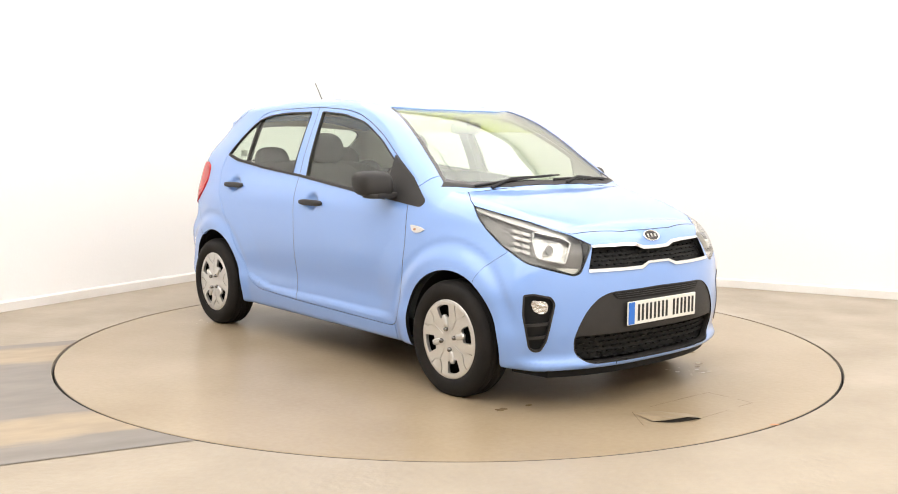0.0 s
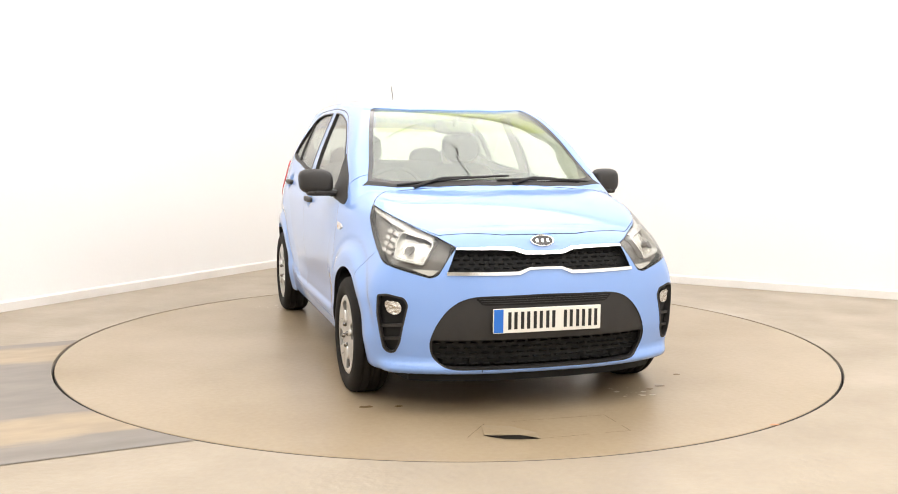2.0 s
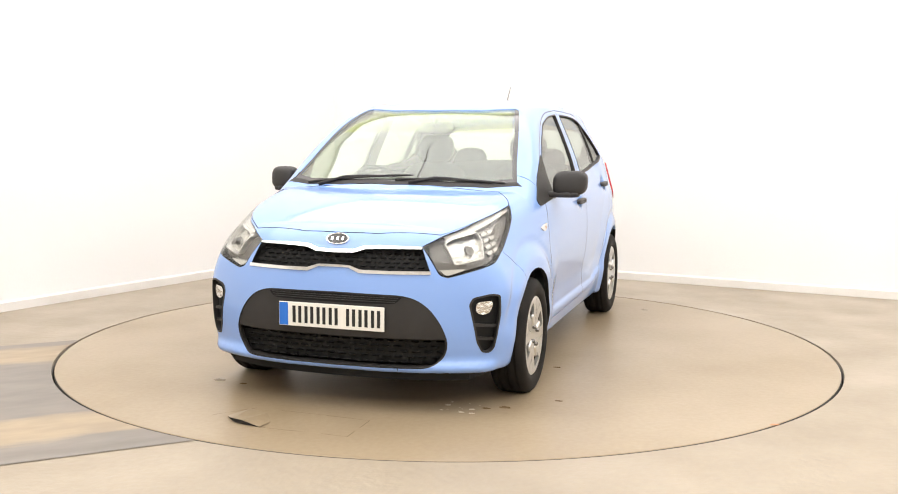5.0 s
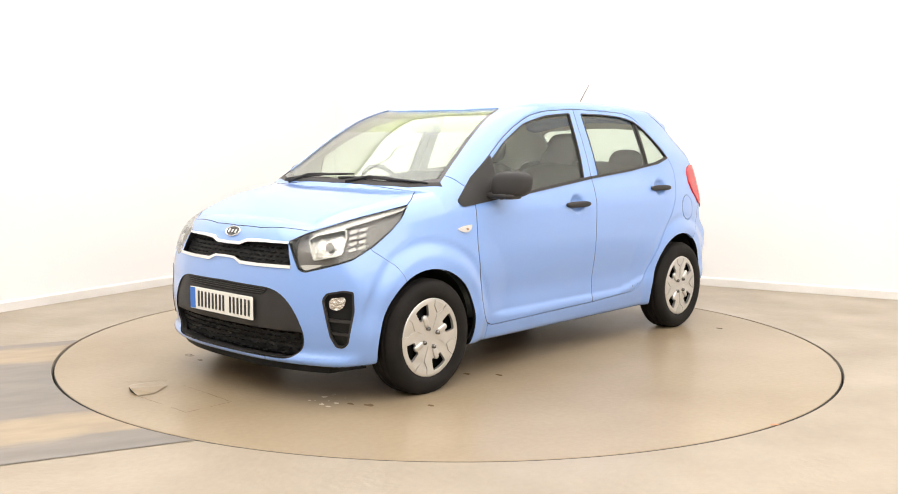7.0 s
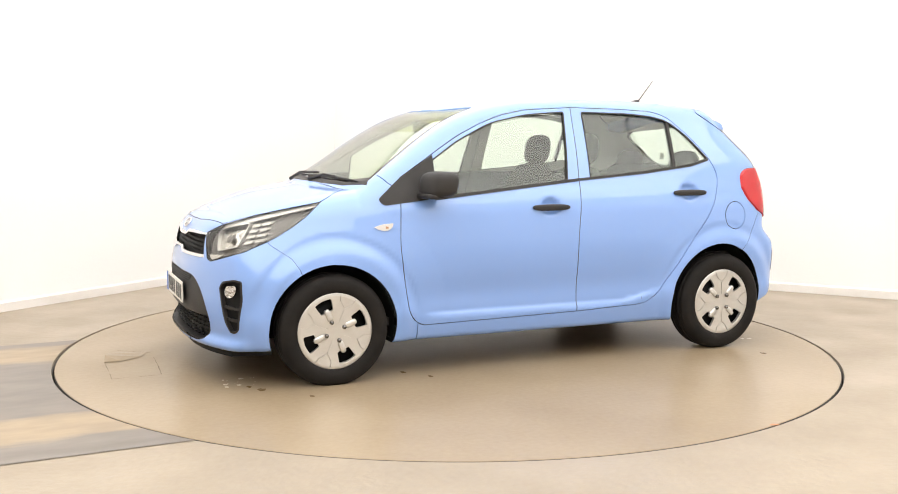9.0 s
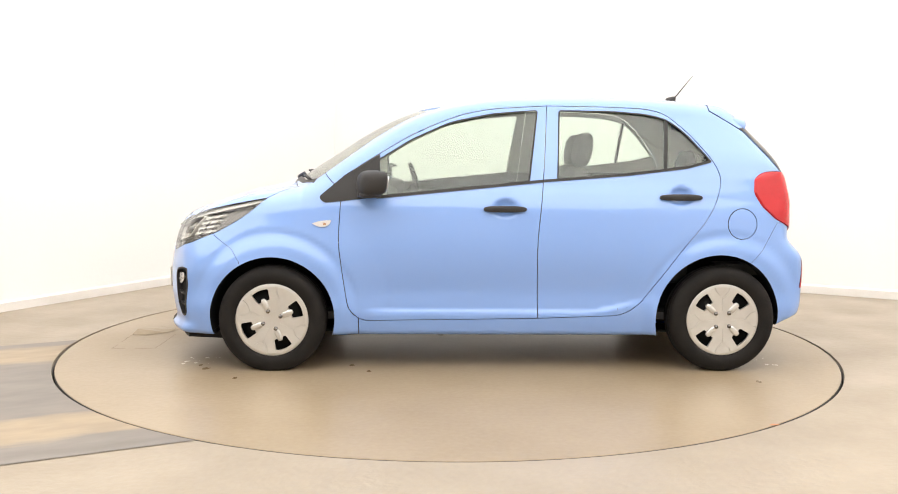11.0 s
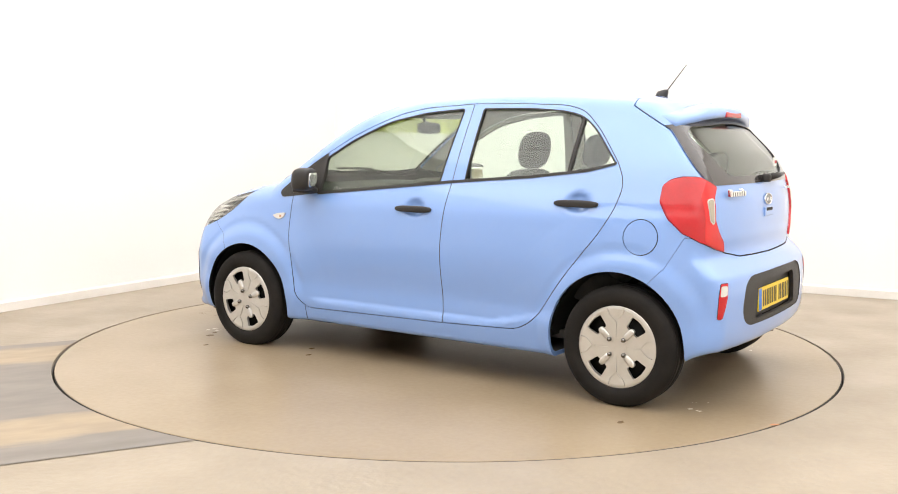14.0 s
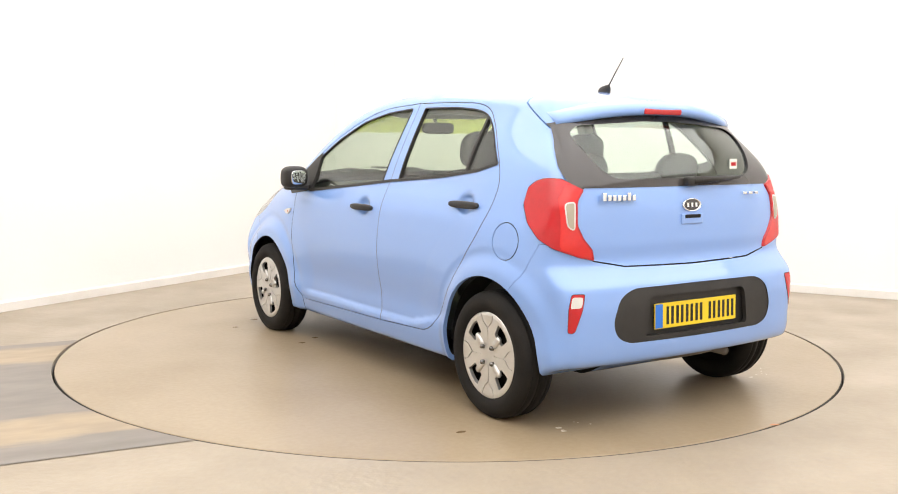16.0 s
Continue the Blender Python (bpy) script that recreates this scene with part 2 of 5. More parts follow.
def solid(x, y, z):
    """Below zero inside the body, above zero outside."""
    y = np.abs(y)
    bonnet, screen = top_at(x, y)
    slope = 1 + 0.22 * step(0.1, 0.5, x)
    side = y - side_at(x, z)
    front = x - NOSE(z) + 0.043 * (y / 0.425) ** 2.7
    rear = TAIL(z) - x + (0.039 + 0.016 * step(0.62, 0.72, z) + 0.05 * step(1.05, 1.3, z)) * (y / 0.6) ** 2.4
    over = smax(side, (z - screen) / slope, 0.06)
    over = smax(over, rear, 0.06)
    under = smax(side, (z - bonnet), 0.1)
    under = smax(under, front, 0.06)
    g = np.minimum(smax(under, rear, 0.07), smax(over, front, 0.1))
    floor = 0.185 + 0.1 * step(-1.35, -1.62, x)
    return smax(g, floor - z, 0.03)


def slope_of(x, y, z):
    e = 0.002
    n = np.stack([solid(x + e, y, z) - solid(x - e, y, z), solid(x, y + e, z) - solid(x, y - e, z), solid(x, y, z + e) - solid(x, y, z - e)], -1)
    size = np.linalg.norm(n, axis=-1, keepdims=True)
    return n / np.maximum(size, 1e-9), size[..., 0] / (2 * e)


def surface(level, cell, low=(-1.86, -0.92, 0.1), high=(2.02, 0.92, 1.56)):
    """Quads over the solid at that level, closed at the box: one point in each crossed cell, drawn onto the level."""
    axes = [np.arange(round((b - a) / cell) + 1) * cell + a for a, b in zip(low, high)]
    gx, gy, gz = np.meshgrid(*axes, indexing="ij", sparse=True)
    g = solid(gx, gy, gz) - level
    inside = g < 0
    for edge in (np.s_[0], np.s_[-1]):
        inside[edge], inside[:, edge], inside[:, :, edge] = False, False, False
    corners = [inside[i:i - 1 or None, j:j - 1 or None, k:k - 1 or None] for i in (0, 1) for j in (0, 1) for k in (0, 1)]
    count = sum(c.astype(np.int8) for c in corners)
    mixed = (count > 0) & (count < 8)
    number = np.full(mixed.shape, -1, np.int64)
    number[mixed] = np.arange(mixed.sum())
    cells = np.argwhere(mixed)
    v = cells * cell + np.array(low) + cell / 2
    free = np.all((cells > 0) & (cells < np.array(mixed.shape) - 1), 1)
    for _ in range(4):
        n, size = slope_of(*v[free].T)
        gap = (solid(*v[free].T) - level) / np.maximum(size, 0.3)
        v[free] -= n * np.clip(gap, -cell, cell)[:, None] * 0.9
    quads = []
    for axis in range(3):
        a = np.moveaxis(inside, axis, 0)
        num = np.moveaxis(number, axis, 0)
        change = a[:-1, 1:-1, 1:-1] != a[1:, 1:-1, 1:-1]
        i, j, k = np.nonzero(change)
        q = np.stack([num[i, j, k], num[i, j + 1, k], num[i, j + 1, k + 1], num[i, j, k + 1]], 1)
        flip = a[i, j + 1, k + 1] != (axis == 1)
        q[~flip] = q[~flip][:, ::-1]
        quads.append(q)
    return v, np.concatenate(quads)


# ---- cutting tools ----
GLASS = clear("tinted_window_glass", (0.91, 0.95, 0.91), ior=1.65)
SCREEN = clear("tinted_windscreen_glass", (0.91, 0.95, 0.87), ior=2.1)
# tint that imitates a yellow-green reflection on the glass
SCREEN_SHEEN = clear("yellow_green_reflection_tint", (0.94, 0.97, 0.58), ior=1.3)
LENS = clear("clear_lamp_lens", (0.95, 0.95, 0.94), ior=1.4)
FRIT = material("black_glass_border", (0.045, 0.04, 0.04), 0.08, spot=(0.055, 0.05, 0.05), scale=4, coat=0.3)
REVEAL = material("grey_door_edge", (0.14, 0.13, 0.125), 0.6, spot=(0.1, 0.095, 0.09), scale=8)
LINER = material("pale_headliner", (0.74, 0.72, 0.67), 0.85, spot=(0.66, 0.63, 0.58), scale=5, grain=300)
CLOTH = material("charcoal_seat_cloth", (0.05, 0.047, 0.046), 0.9, spot=(0.075, 0.07, 0.066), scale=14, amount=0.7, grain=400, bump=0.0006)
RED = material("red_lamp_lens", (0.52, 0.008, 0.014), 0.22, spot=(0.36, 0.004, 0.008), scale=10, amount=0.6, coat=0.3)
RED_BRIGHT = material("bright_red_lamp_lens", (0.68, 0.02, 0.02), 0.2, spot=(0.55, 0.01, 0.014), scale=14, amount=0.6, coat=0.3)
BOWL = material("lamp_reflector", (0.72, 0.7, 0.66), 0.14, 1.0, spot=(0.5, 0.48, 0.45), scale=30, amount=0.8, grain=38, bump=0.012)
FROST = material("frosted_white_lens", (0.64, 0.62, 0.59), 0.25, spot=(0.42, 0.4, 0.38), scale=40, grain=200, coat=0.6)
SMOKE = material("grey_lamp_bezel", (0.17, 0.158, 0.15), 0.3, spot=(0.23, 0.215, 0.205), scale=10)
MIRROR = material("mirror_glass", (0.9, 0.9, 0.9), 0.02, 1.0)
WHITE = material("white_plate", (0.82, 0.8, 0.74), 0.35, spot=(0.76, 0.74, 0.68), scale=12)
YELLOW = material("yellow_plate", (0.82, 0.58, 0.02), 0.35, spot=(0.76, 0.53, 0.02), scale=12)
BLUE = material("blue_band", (0.02, 0.16, 0.62), 0.35)
INK = material("black_plate_ink", (0.01, 0.01, 0.01), 0.4)
HAZE = material("grey_frosted_lens", (0.4, 0.35, 0.27), 0.25, spot=(0.3, 0.26, 0.2), scale=40, coat=0.6)
ORANGE = material("amber_lens", (0.42, 0.24, 0.14), 0.25)


def prism(outline, kind, low, high, grow=0.0, mirrored=False):
    """A solid whose outline lies in the side (x, z), front (y, z) or plan (x, y) view, or faces the compass angle kind, given as (x, y, z)."""
    if isinstance(kind, (int, float)):
        c, s = math.cos(radians(kind)), math.sin(radians(kind))
        flat = rounded([(-x * s + y * c, z) for x, y, z in outline], 0.012, 3)
    else:
        flat = [tuple(q) for q in outline]
    area = sum(a[0] * b[1] - b[0] * a[1] for a, b in zip(flat, flat[1:] + flat[:1]))
    if area < 0:
        flat = flat[::-1]
    if grow:
        flat = inset(flat, -grow)

    def place(a, b, h):
        if kind == "side":
            return (a, h, b)
        if kind == "front":
            return (h, a, b)
        if kind == "plan":
            return (a, b, h)
        return (h * c - a * s, h * s + a * c, b)
    bm = bmesh.new()
    lo = [bm.verts.new(place(a, b, low)) for a, b in flat]
    hi = [bm.verts.new(place(a, b, high)) for a, b in flat]
    n = len(flat)
    for i in range(n):
        bm.faces.new((lo[i], lo[(i + 1) % n], hi[(i + 1) % n], hi[i]))
    bm.faces.new(lo[::-1])
    bm.faces.new(hi)
    bmesh.ops.triangulate(bm, faces=[f for f in bm.faces if len(f.verts) > 4])
    bmesh.ops.recalc_face_normals(bm, faces=bm.faces)
    me = bpy.data.meshes.new("cutter")
    bm.to_mesh(me)
    bm.free()
    return mirror(me) if mirrored else me


def inset(flat, d):
    """Moves each edge of a left-turning outline inwards by d."""
    out = []
    n = len(flat)
    for i in range(n):
        p, q, r = (Vector(flat[k % n]) for k in (i - 1, i, i + 1))
        a, b = (q - p).normalized(), (r - q).normalized()
        na, nb = Vector((-a.y, a.x)), Vector((-b.y, b.x))
        m = na + nb
        m = m / max(m.dot(na), 0.35)
        out.append(tuple(q + m * d))
    return out


def rounded(flat, r, steps=4):
    """Rounds the corners of an outline; r may be one number or one a corner."""
    out = []
    n = len(flat)
    for i in range(n):
        p, q, s = (Vector(flat[k % n]) for k in (i - 1, i, i + 1))
        ri = r[i] if isinstance(r, (list, tuple)) else r
        a, b = p - q, s - q
        k = min(ri, a.length * 0.49, b.length * 0.49)
        if k < 1e-4:
            out.append(tuple(q))
            continue
        e, f = q + a.normalized() * k, q + b.normalized() * k
        for j in range(steps + 1):
            t = j / steps
            out.append(tuple(e * (1 - t) ** 2 + q * 2 * t * (1 - t) + f * t * t))
    return out


def both_sides(half):
    """A full outline in (y, other) or (other, y) order from its left half, running from the middle line to the middle line."""
    return half + [(-a, b) for a, b in reversed(half) if abs(a) > 1e-6]


def both_sides_plan(half):
    return half + [(a, -b) for a, b in reversed(half) if abs(b) > 1e-6]


def mirror(me):
    out = me.copy()
    out.transform(Matrix.Diagonal((1, -1, 1, 1)))
    out.flip_normals()
    return out


def cut(a, b, operation):
    oa, ob = new("work_a", a), new("work_b", b)
    m = oa.modifiers.new("cut", "BOOLEAN")
    m.operation, m.solver, m.object = operation, "MANIFOLD", ob
    made = bpy.data.meshes.new_from_object(oa.evaluated_get(bpy.context.evaluated_depsgraph_get()))
    for o in (oa, ob):
        bpy.data.objects.remove(o)
    return made


def raw(v, q):
    return mesh_of("work", v, q, None)


BOXES = {"side": ((-1.5, 0.33, 0.16), (1.7, 0.93, 1.52)), "front": ((1.1, -0.9, 0.12), (2.0, 0.9, 1.0)), "rear": ((-1.85, -0.9, 0.2), (-1.1, 0.9, 1.5)),
         "screen": ((-0.1, -0.8, 0.9), (1.4, 0.8, 1.5))}
LAYERS = {}


def layer(outer, inner, where):
    """A skin between two depths under (or over) the body's surface, in one part of the car."""
    key = (outer, inner, where)
    if key not in LAYERS:
        lo, hi = BOXES[where]
        a = raw(*surface(outer, 0.03, lo, hi))
        b = raw(*surface(inner, 0.03, tuple(c - 0.03 for c in lo), tuple(c + 0.03 for c in hi)))
        LAYERS[key] = cut(a, b, "DIFFERENCE")
    return LAYERS[key]


def finish(me, outer, inner=None, edge=None):
    """Gives the outer skin, the inner skin and the cut edges their materials, and the skins the smooth body's own normals."""
    n = len(me.vertices)
    co = np.empty(n * 3)
    me.vertices.foreach_get("co", co)
    co = co.reshape(-1, 3)
    grad, _ = slope_of(*co.T)
    me.materials.clear()
    for m in (outer, inner or outer, edge or outer, DARK, CLOTH):
        me.materials.append(m)
    count = len(me.polygons)
    ids, begin, size = np.empty(len(me.loops), np.int32), np.empty(count, np.int32), np.empty(count, np.int32)
    face, centre = np.empty(count * 3), np.empty(count * 3)
    me.loops.foreach_get("vertex_index", ids)
    me.polygons.foreach_get("loop_start", begin)
    me.polygons.foreach_get("loop_total", size)
    me.polygons.foreach_get("normal", face)
    me.polygons.foreach_get("center", centre)
    face, centre = face.reshape(-1, 3), centre.reshape(-1, 3)
    mean = np.add.reduceat(grad[ids], begin, axis=0) / size[:, None]
    d = (mean * face).sum(1)
    index = np.full(count, 2, np.int32)
    index[d > 0.75] = 0
    index[(d > 0.75) & (face[:, 2] < -0.93) & (centre[:, 2] < 0.2)] = 3
    index[d < -0.75] = 4 if inner else 1
    index[(d < -0.75) & (centre[:, 2] > 1.02)] = 1
    me.polygons.foreach_set("material_index", index)
    me.polygons.foreach_set("use_smooth", [True] * count)
    side = np.repeat(d, size)[:, None]
    normals = np.where(side > 0.75, grad[ids], np.where(side < -0.75, -grad[ids], np.repeat(face, size, axis=0)))
    me.normals_split_custom_set(normals.tolist())
    return me


def inlay(name, where, depth, outline, kind, low, high, mat, parent, label="", mirrored=False, hole=None):
    """A piece of skin with the outline given; hole: an outline left open in it."""
    me = cut(layer(*depth, where), prism(outline, kind, low, high), "INTERSECT")
    if hole:
        me = cut(me, prism(hole, kind, low - 0.1, high + 0.1), "DIFFERENCE")
    finish(me, mat)
    if mirrored:
        me = mirror_finished(me)
    return part(name, me, None, parent, label)


def mirror_finished(me):
    """The other side of a finished skin, with its normals."""
    out = me.copy()
    co = np.empty(len(out.vertices) * 3)
    out.vertices.foreach_get("co", co)
    loops = np.empty(len(me.loops) * 3, np.float32)
    me.corner_normals.foreach_get("vector", loops)
    loops = loops.reshape(-1, 3) * np.array([1, -1, 1])
    v = co.reshape(-1, 3) * np.array([1, -1, 1])
    made = bpy.data.meshes.new(me.name)
    faces, order = [], []
    for f in me.polygons:
        ids = list(f.vertices)[::-1]
        faces.append(ids)
        order.extend(list(f.loop_indices)[::-1])
    made.from_pydata(v.tolist(), [], faces)
    for m in me.materials:
        made.materials.append(m)
    made.polygons.foreach_set("material_index", [f.material_index for f in me.polygons])
    made.polygons.foreach_set("use_smooth", [True] * len(faces))
    made.update()
    made.normals_split_custom_set(loops[order].tolist())
    return made


def blob(centre, half, e1=0.5, e2=0.5, n=20, shear=(0, 0)):
    """A rounded box (superellipsoid); shear moves x and y with height."""
    verts, faces = [], []

    def pw(v, e):
        return math.copysign(abs(v) ** e, v)
    rows = n // 2
    for i in range(rows + 1):
        p = -math.pi / 2 + math.pi * i / rows
        for j in range(n):
            t = 2 * math.pi * j / n
            x, y, z = pw(math.cos(p), e1) * pw(math.cos(t), e2), pw(math.cos(p), e1) * pw(math.sin(t), e2), pw(math.sin(p), e1)
            verts.append((centre[0] + half[0] * x + shear[0] * half[2] * z, centre[1] + half[1] * y + shear[1] * half[2] * z, centre[2] + half[2] * z))
    for i in range(rows):
        for j in range(n):
            k = (j + 1) % n
            faces.append((i * n + j, i * n + k, (i + 1) * n + k, (i + 1) * n + j))
    me = mesh_of("blob", verts, faces, None)
    bm = bmesh.new()
    bm.from_mesh(me)
    bmesh.ops.remove_doubles(bm, verts=bm.verts, dist=1e-4)
    return bm


def rod(points, radius, sides=8):
    """A round bar through the points; radius may be one number or one a point."""
    bm = bmesh.new()
    rings = []
    pts = [Vector(p) for p in points]
    for i, p in enumerate(pts):
        way = (pts[min(i + 1, len(pts) - 1)] - pts[max(i - 1, 0)]).normalized()
        a = way.orthogonal().normalized()
        if rings:
            a = (last - way * last.dot(way)).normalized()
        last = a
        b = way.cross(a)
        r = radius[i] if isinstance(radius, (list, tuple)) else radius
        rings.append([bm.verts.new(p + (a * math.cos(2 * math.pi * k / sides) + b * math.sin(2 * math.pi * k / sides)) * r) for k in range(sides)])
    for r0, r1 in zip(rings, rings[1:]):
        for k in range(sides):
            bm.faces.new((r0[k], r0[(k + 1) % sides], r1[(k + 1) % sides], r1[k]))
    bm.faces.new(rings[0][::-1])
    bm.faces.new(rings[-1])
    return bm


def joined(*bms):
    out = bmesh.new()
    for b in bms:
        me = bpy.data.meshes.new("t")
        b.to_mesh(me)
        b.free()
        out.from_mesh(me)
        bpy.data.meshes.remove(me)
    return out


# ---- the car ----
car = new("car")
tagged(car, "sky blue five-door hatchback car on the turntable", "car")
GAP = 0.004
shell = cut(raw(*surface(0.0, 0.018)), raw(*surface(-0.02, 0.025)), "DIFFERENCE")

FRONT_ARCH = [(1.212 + 0.33 * math.cos(a), 0.285 + 0.325 * math.sin(a)) for a in (2 * math.pi * k / 56 for k in range(56))]
REAR_ARCH = [(-1.166 + 0.335 * math.cos(a), 0.285 + 0.347 * math.sin(a)) for a in (2 * math.pi * k / 56 for k in range(56))]
FRONT_DOOR = rounded([(0.745, 0.268), (0.81, 0.33), (0.838, 0.5), (0.862, 0.69), (0.85, 0.9), (0.83, 1.0), (0.84, 1.032), (0.641, 1.158), (0.489, 1.249),
                      (0.342, 1.317), (0.195, 1.37), (0.04, 1.399), (-0.254, 1.417), (-0.224, 1.005), (-0.19, 0.69), (-0.2, 0.283)],
                     [0.05, 0.08, 0.1, 0.05, 0.02, 0.01, 0.005, 0.05, 0.05, 0.05, 0.05, 0.05, 0.006, 0.1, 0.1, 0.006])
REAR_DOOR = rounded([(-0.2, 0.283), (-0.19, 0.69), (-0.224, 1.005), (-0.254, 1.417), (-0.55, 1.414), (-0.79, 1.405), (-0.9, 1.378), (-1.01, 1.28),
                     (-1.09, 1.186), (-1.145, 1.115), (-1.178, 1.03), (-1.15, 0.92), (-1.085, 0.804), (-0.948, 0.639), (-0.838, 0.488), (-0.745, 0.36),
                     (-0.65, 0.3)],
                    [0.006, 0.1, 0.1, 0.006, 0.05, 0.05, 0.05, 0.04, 0.04, 0.05, 0.06, 0.08, 0.1, 0.1, 0.1, 0.1, 0.1])
FRONT_WINDOW = rounded([(0.655, 0.93), (0.655, 1.118), (0.486, 1.224), (0.27, 1.322), (0.04, 1.37), (-0.2, 1.389), (-0.147, 1.012)],
                       [0.01, 0.02, 0.05, 0.05, 0.05, 0.012, 0.012])
REAR_WINDOW = rounded([(-0.322, 1.389), (-0.61, 1.387), (-0.79, 1.373), (-0.9, 1.348), (-0.99, 1.279), (-1.062, 1.197), (-1.122, 1.125), (-0.99, 1.094),
                       (-0.68, 1.056), (-0.302, 1.024)], [0.012, 0.05, 0.05, 0.05, 0.05, 0.05, 0.008, 0.1, 0.1, 0.012])
SAIL = rounded([(0.968, 0.925), (0.84, 1.032), (0.645, 1.152), (0.645, 0.928), (0.835, 0.906), (0.94, 0.894)], [0.035, 0.03, 0.006, 0.004, 0.02, 0.045])
BONNET_EDGE = both_sides_plan([(1.763, 0.0), (1.757, 0.18), (1.698, 0.464), (1.6, 0.55), (1.5, 0.603), (1.38, 0.645), (1.26, 0.664), (1.2, 0.64), (1.095, 0.562),
                               (1.108, 0.5), (1.138, 0.3), (1.155, 0.0)])
SCREEN_EDGE = both_sides_plan([(1.145, 0.0), (1.12, 0.3), (1.065, 0.5), (0.985, 0.632), (0.86, 0.598), (0.65, 0.552), (0.47, 0.508), (0.335, 0.472), (0.312, 0.445),
                               (0.41, 0.26), (0.445, 0.0)])
SCREEN_CLEAR = both_sides_plan([(1.115, 0.0), (1.09, 0.3), (1.03, 0.5), (0.965, 0.603), (0.86, 0.573), (0.65, 0.528), (0.48, 0.486), (0.32, 0.446),
                                (0.3, 0.4), (0.39, 0.25), (0.43, 0.0)])
HEADLIGHT = [(1.761, 0.392, 0.754), (1.694, 0.462, 0.797), (1.5, 0.598, 0.865), (1.238, 0.66, 0.917), (1.322, 0.697, 0.852), (1.401, 0.703, 0.795),
             (1.502, 0.703, 0.735), (1.63, 0.692, 0.678), (1.718, 0.596, 0.642), (1.765, 0.513, 0.618), (1.776, 0.48, 0.63)]
TAILLIGHT = [(-1.36, 0.709, 1.033), (-1.39, 0.695, 1.06), (-1.438, 0.684, 1.074), (-1.514, 0.662, 1.074), (-1.57, 0.578, 1.027), (-1.576, 0.617, 0.978),
             (-1.589, 0.625, 0.877), (-1.598, 0.596, 0.822), (-1.605, 0.554, 0.775), (-1.604, 0.542, 0.727), (-1.59, 0.615, 0.743), (-1.548, 0.727, 0.784),
             (-1.478, 0.749, 0.819), (-1.406, 0.75, 0.881), (-1.355, 0.732, 0.957)]
TAIL_WHITE = [(-1.556, 0.668, 0.968), (-1.571, 0.633, 0.973), (-1.584, 0.643, 0.862), (-1.577, 0.668, 0.878)]
GRILLE = both_sides([(0.0, 0.734), (0.086, 0.736), (0.137, 0.753), (0.22, 0.757), (0.4, 0.753), (0.445, 0.65), (0.44, 0.634), (0.255, 0.632), (0.127, 0.632),
                     (0.074, 0.654), (0.0, 0.655)])
INTAKE = both_sides(rounded([(0.0, 0.545), (0.33, 0.54), (0.4, 0.522), (0.458, 0.477), (0.505, 0.409), (0.531, 0.33), (0.515, 0.265), (0.47, 0.222),
                             (0.42, 0.21), (0.0, 0.208)], [0, 0.05, 0.04, 0.04, 0.04, 0.04, 0.03, 0.03, 0.02, 0]))
FOG_BOX = [(1.734, 0.606, 0.5), (1.724, 0.622, 0.53), (1.678, 0.69, 0.546), (1.645, 0.722, 0.54), (1.643, 0.724, 0.45), (1.66, 0.7, 0.3), (1.675, 0.683, 0.28),
           (1.694, 0.655, 0.283), (1.712, 0.636, 0.33), (1.726, 0.622, 0.42)]
REAR_RECESS = both_sides(rounded([(0.0, 0.615), (0.39, 0.612), (0.465, 0.575), (0.5, 0.47), (0.475, 0.405), (0.41, 0.38), (0.0, 0.378)],
                                 [0, 0.04, 0.05, 0.05, 0.04, 0.03, 0]))
REFLECTOR = [(-1.646, 0.704, 0.605), (-1.671, 0.65, 0.604), (-1.679, 0.668, 0.538), (-1.661, 0.694, 0.443), (-1.632, 0.71, 0.441), (-1.637, 0.711, 0.546)]
FUEL = [(-1.284 + 0.08 * math.cos(a), 0.795 + 0.081 * math.sin(a)) for a in (2 * math.pi * k / 40 for k in range(40))]
GATE_FRONT = both_sides([(0.0, 0.692), (0.39, 0.699), (0.54, 0.727), (0.552, 0.775), (0.596, 0.822), (0.624, 0.877), (0.616, 0.98), (0.576, 1.03),
                         (0.64, 1.068), (0.9, 1.08), (0.9, 1.6), (0.0, 1.6)])
GATE_SIDE = [(-1.145, 1.6), (-1.145, 1.397), (-1.33, 1.286), (-1.515, 1.076), (-1.55, 1.02), (-1.55, 0.6), (-1.9, 0.6), (-1.9, 1.6)]
REAR_GLASS = both_sides([(0.0, 1.034), (0.56, 1.032), (0.9, 1.02), (0.9, 1.305), (0.585, 1.302), (0.4, 1.336), (0.0, 1.352)])
REAR_CLEAR = both_sides(rounded([(0.0, 1.07), (0.4, 1.068), (0.47, 1.1), (0.52, 1.2), (0.53, 1.262), (0.47, 1.295), (0.1, 1.318), (0.0, 1.318)],
                                [0, 0.05, 0.05, 0.05, 0.04, 0.03, 0, 0]))

